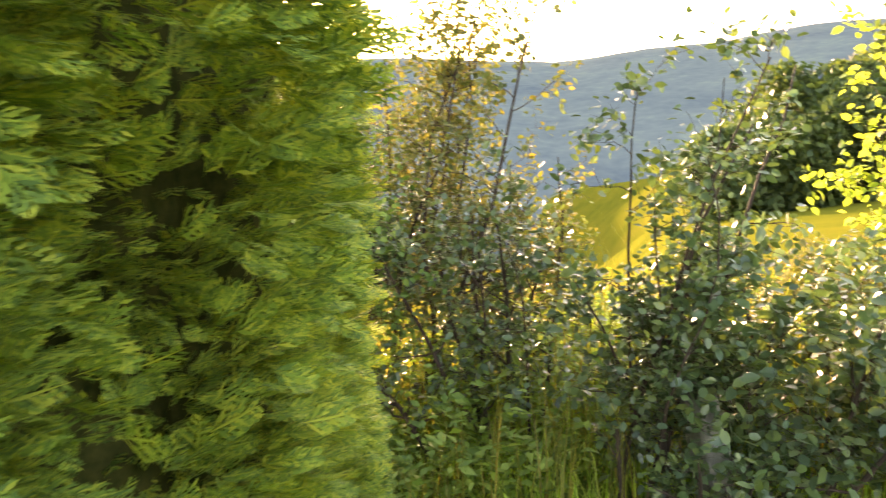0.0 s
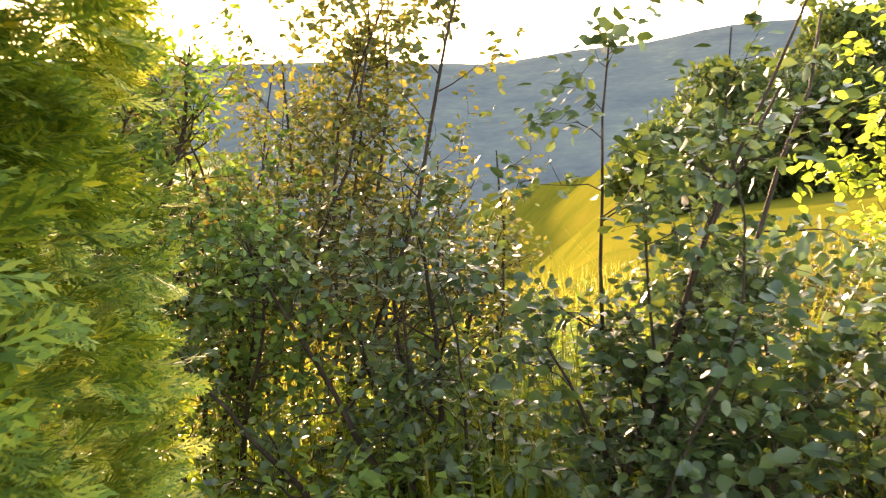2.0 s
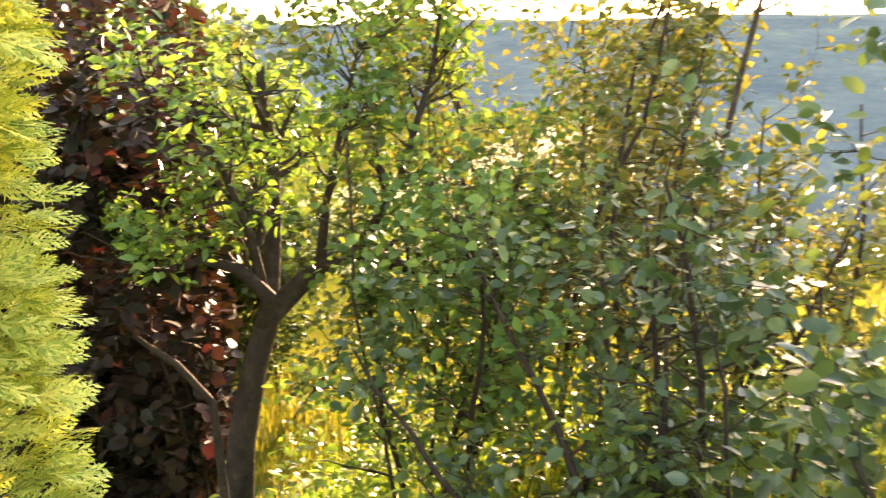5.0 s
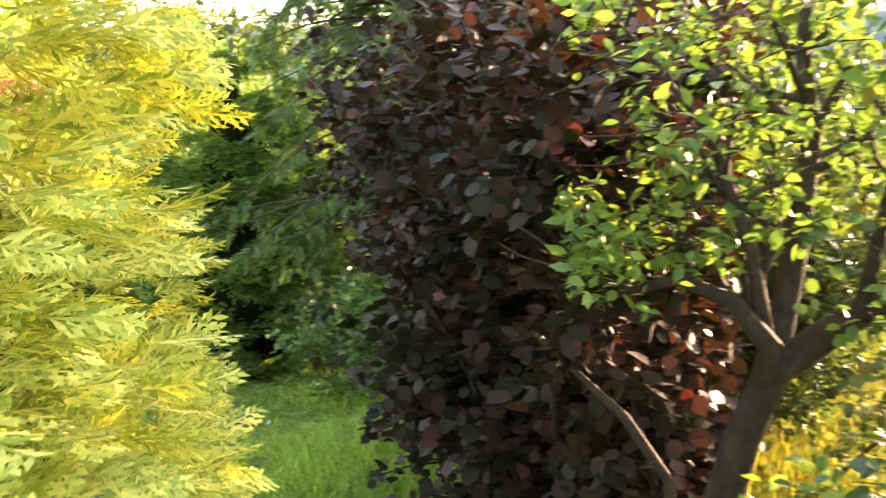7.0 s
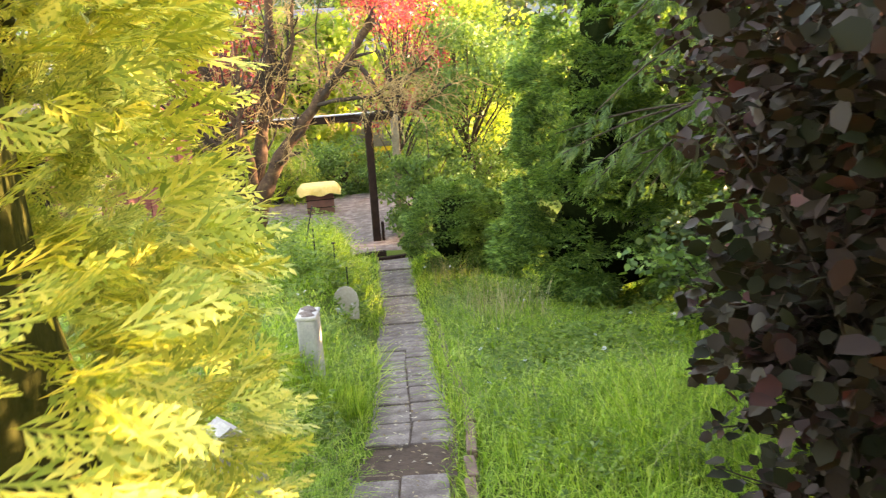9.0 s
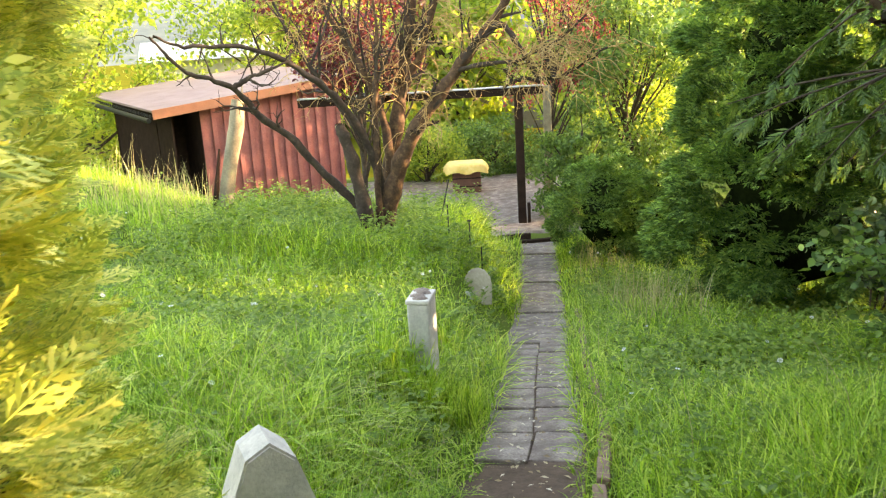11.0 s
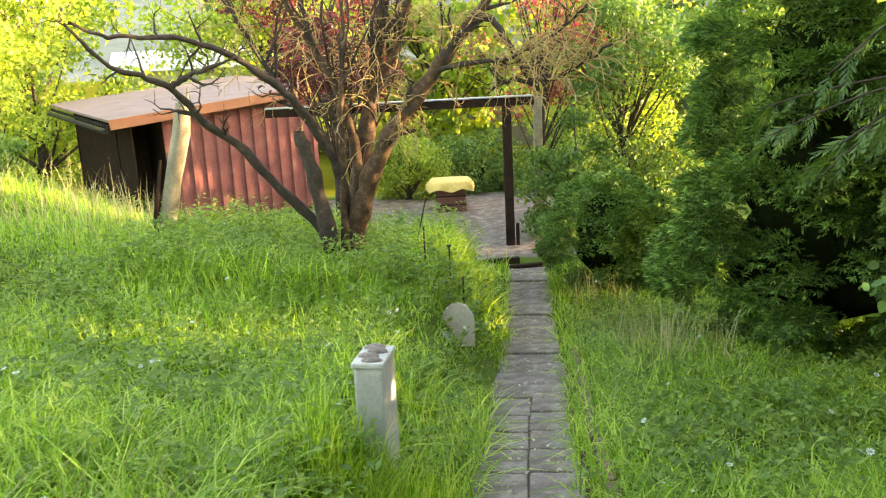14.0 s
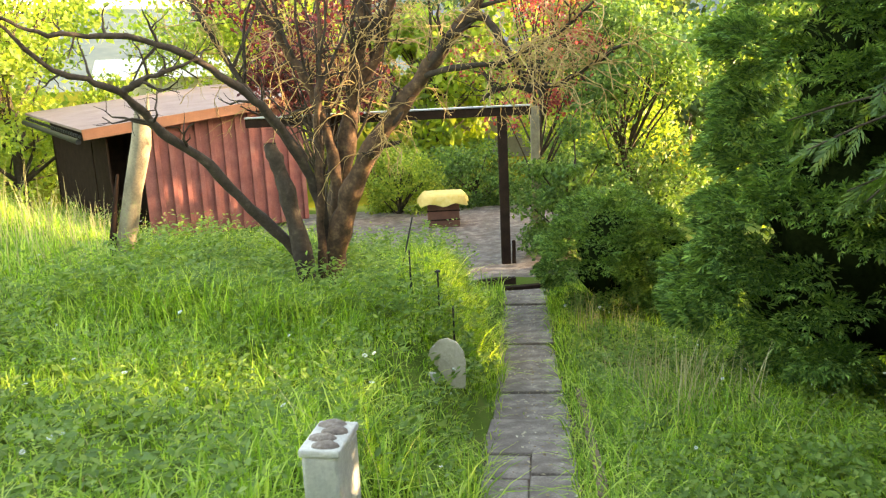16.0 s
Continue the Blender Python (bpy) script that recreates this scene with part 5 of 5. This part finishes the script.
# ---- path slabs ----
def path():
    ys = np.arange(2.5, 13.61, 0.1)
    V, F = [], []
    for i, yy in enumerate(ys):
        m, zz = float(path_mid(yy)), gzf(float(path_mid(yy)), yy)
        V += [(m - 0.27, yy, zz + 0.006), (m + 0.27, yy, zz + 0.006)]
        if i:
            F.append((2 * i - 2, 2 * i - 1, 2 * i + 1, 2 * i))
    ob = thing("path", 2.0, 2.5, 0, "narrow garden path of worn concrete slabs", "")
    tagged(ob, kind="structure")
    mesh_from("bed", V, np.array(F), M_DIRT, ob)
    meshes = {}

    def slab(sx, sy, x, y, n):
        key = (sx, sy, n % 4)
        if key not in meshes:
            bm = bmesh.new()
            box(bm, sx, sy, 0.05, 0, 0, 0, 0.008)
            for v in bm.verts:
                v.co += Vector((1, 1, 0)) * 0.006 * noise.noise(v.co * 9 + Vector((n, 0, 0)))
            me = bpy.data.meshes.new("slab")
            bm.to_mesh(me)
            bm.free()
            me.materials.append(M_SLAB)
            meshes[key] = me
        o = new("slab", meshes[key])
        o.parent = ob
        slope = math.degrees(math.atan2(gzf(x, y + 0.2) - gzf(x, y - 0.2), 0.4))
        yaw = math.degrees(math.atan2(-(float(path_mid(y + 0.2)) - float(path_mid(y - 0.2))), 0.4))
        o.matrix_basis = pose(x - 2.0, y - 2.5, gzf(x, y) - 0.004 + rng.uniform(-0.004, 0.006), slope + rng.uniform(-0.7, 0.7), rng.uniform(-1, 1), yaw)

    y, n = 2.7, 0
    while y < 13.5:
        m = float(path_mid(y))
        if y < 7.6:
            if not 4.55 < y < 5.1:
                slab(0.235, 0.385, m - 0.122, y, n)
                slab(0.235, 0.385, m + 0.122, y, n + 1)
            y += 0.4
        else:
            slab(0.50, 0.79, m, y + 0.15, n)
            y += 0.80
        n += 2
    me = None
    edge = thing("path_edging", 2.2, 4, 0, "row of old mossy bricks edging the path", "")
    tagged(edge, kind="structure")
    y = 4.0
    while y < 9.2:
        if me is None:
            bm = bmesh.new()
            box(bm, 0.055, 0.235, 0.12, 0, 0, 0, 0.008)
            me = bpy.data.meshes.new("brick")
            bm.to_mesh(me)
            bm.free()
            me.materials.append(M_BRICK)
        o = new("brick", me)
        o.parent = edge
        x = float(path_mid(y)) + 0.34
        o.matrix_basis = pose(x - 2.2, y - 4, gzf(x, y) - 0.01 + rng.uniform(-0.01, 0.01), math.degrees(math.atan2(gzf(x, y + 0.2) - gzf(x, y - 0.2), 0.4)), rng.uniform(-5, 5), -8 + rng.uniform(-3, 3))
        y += 0.25


path()
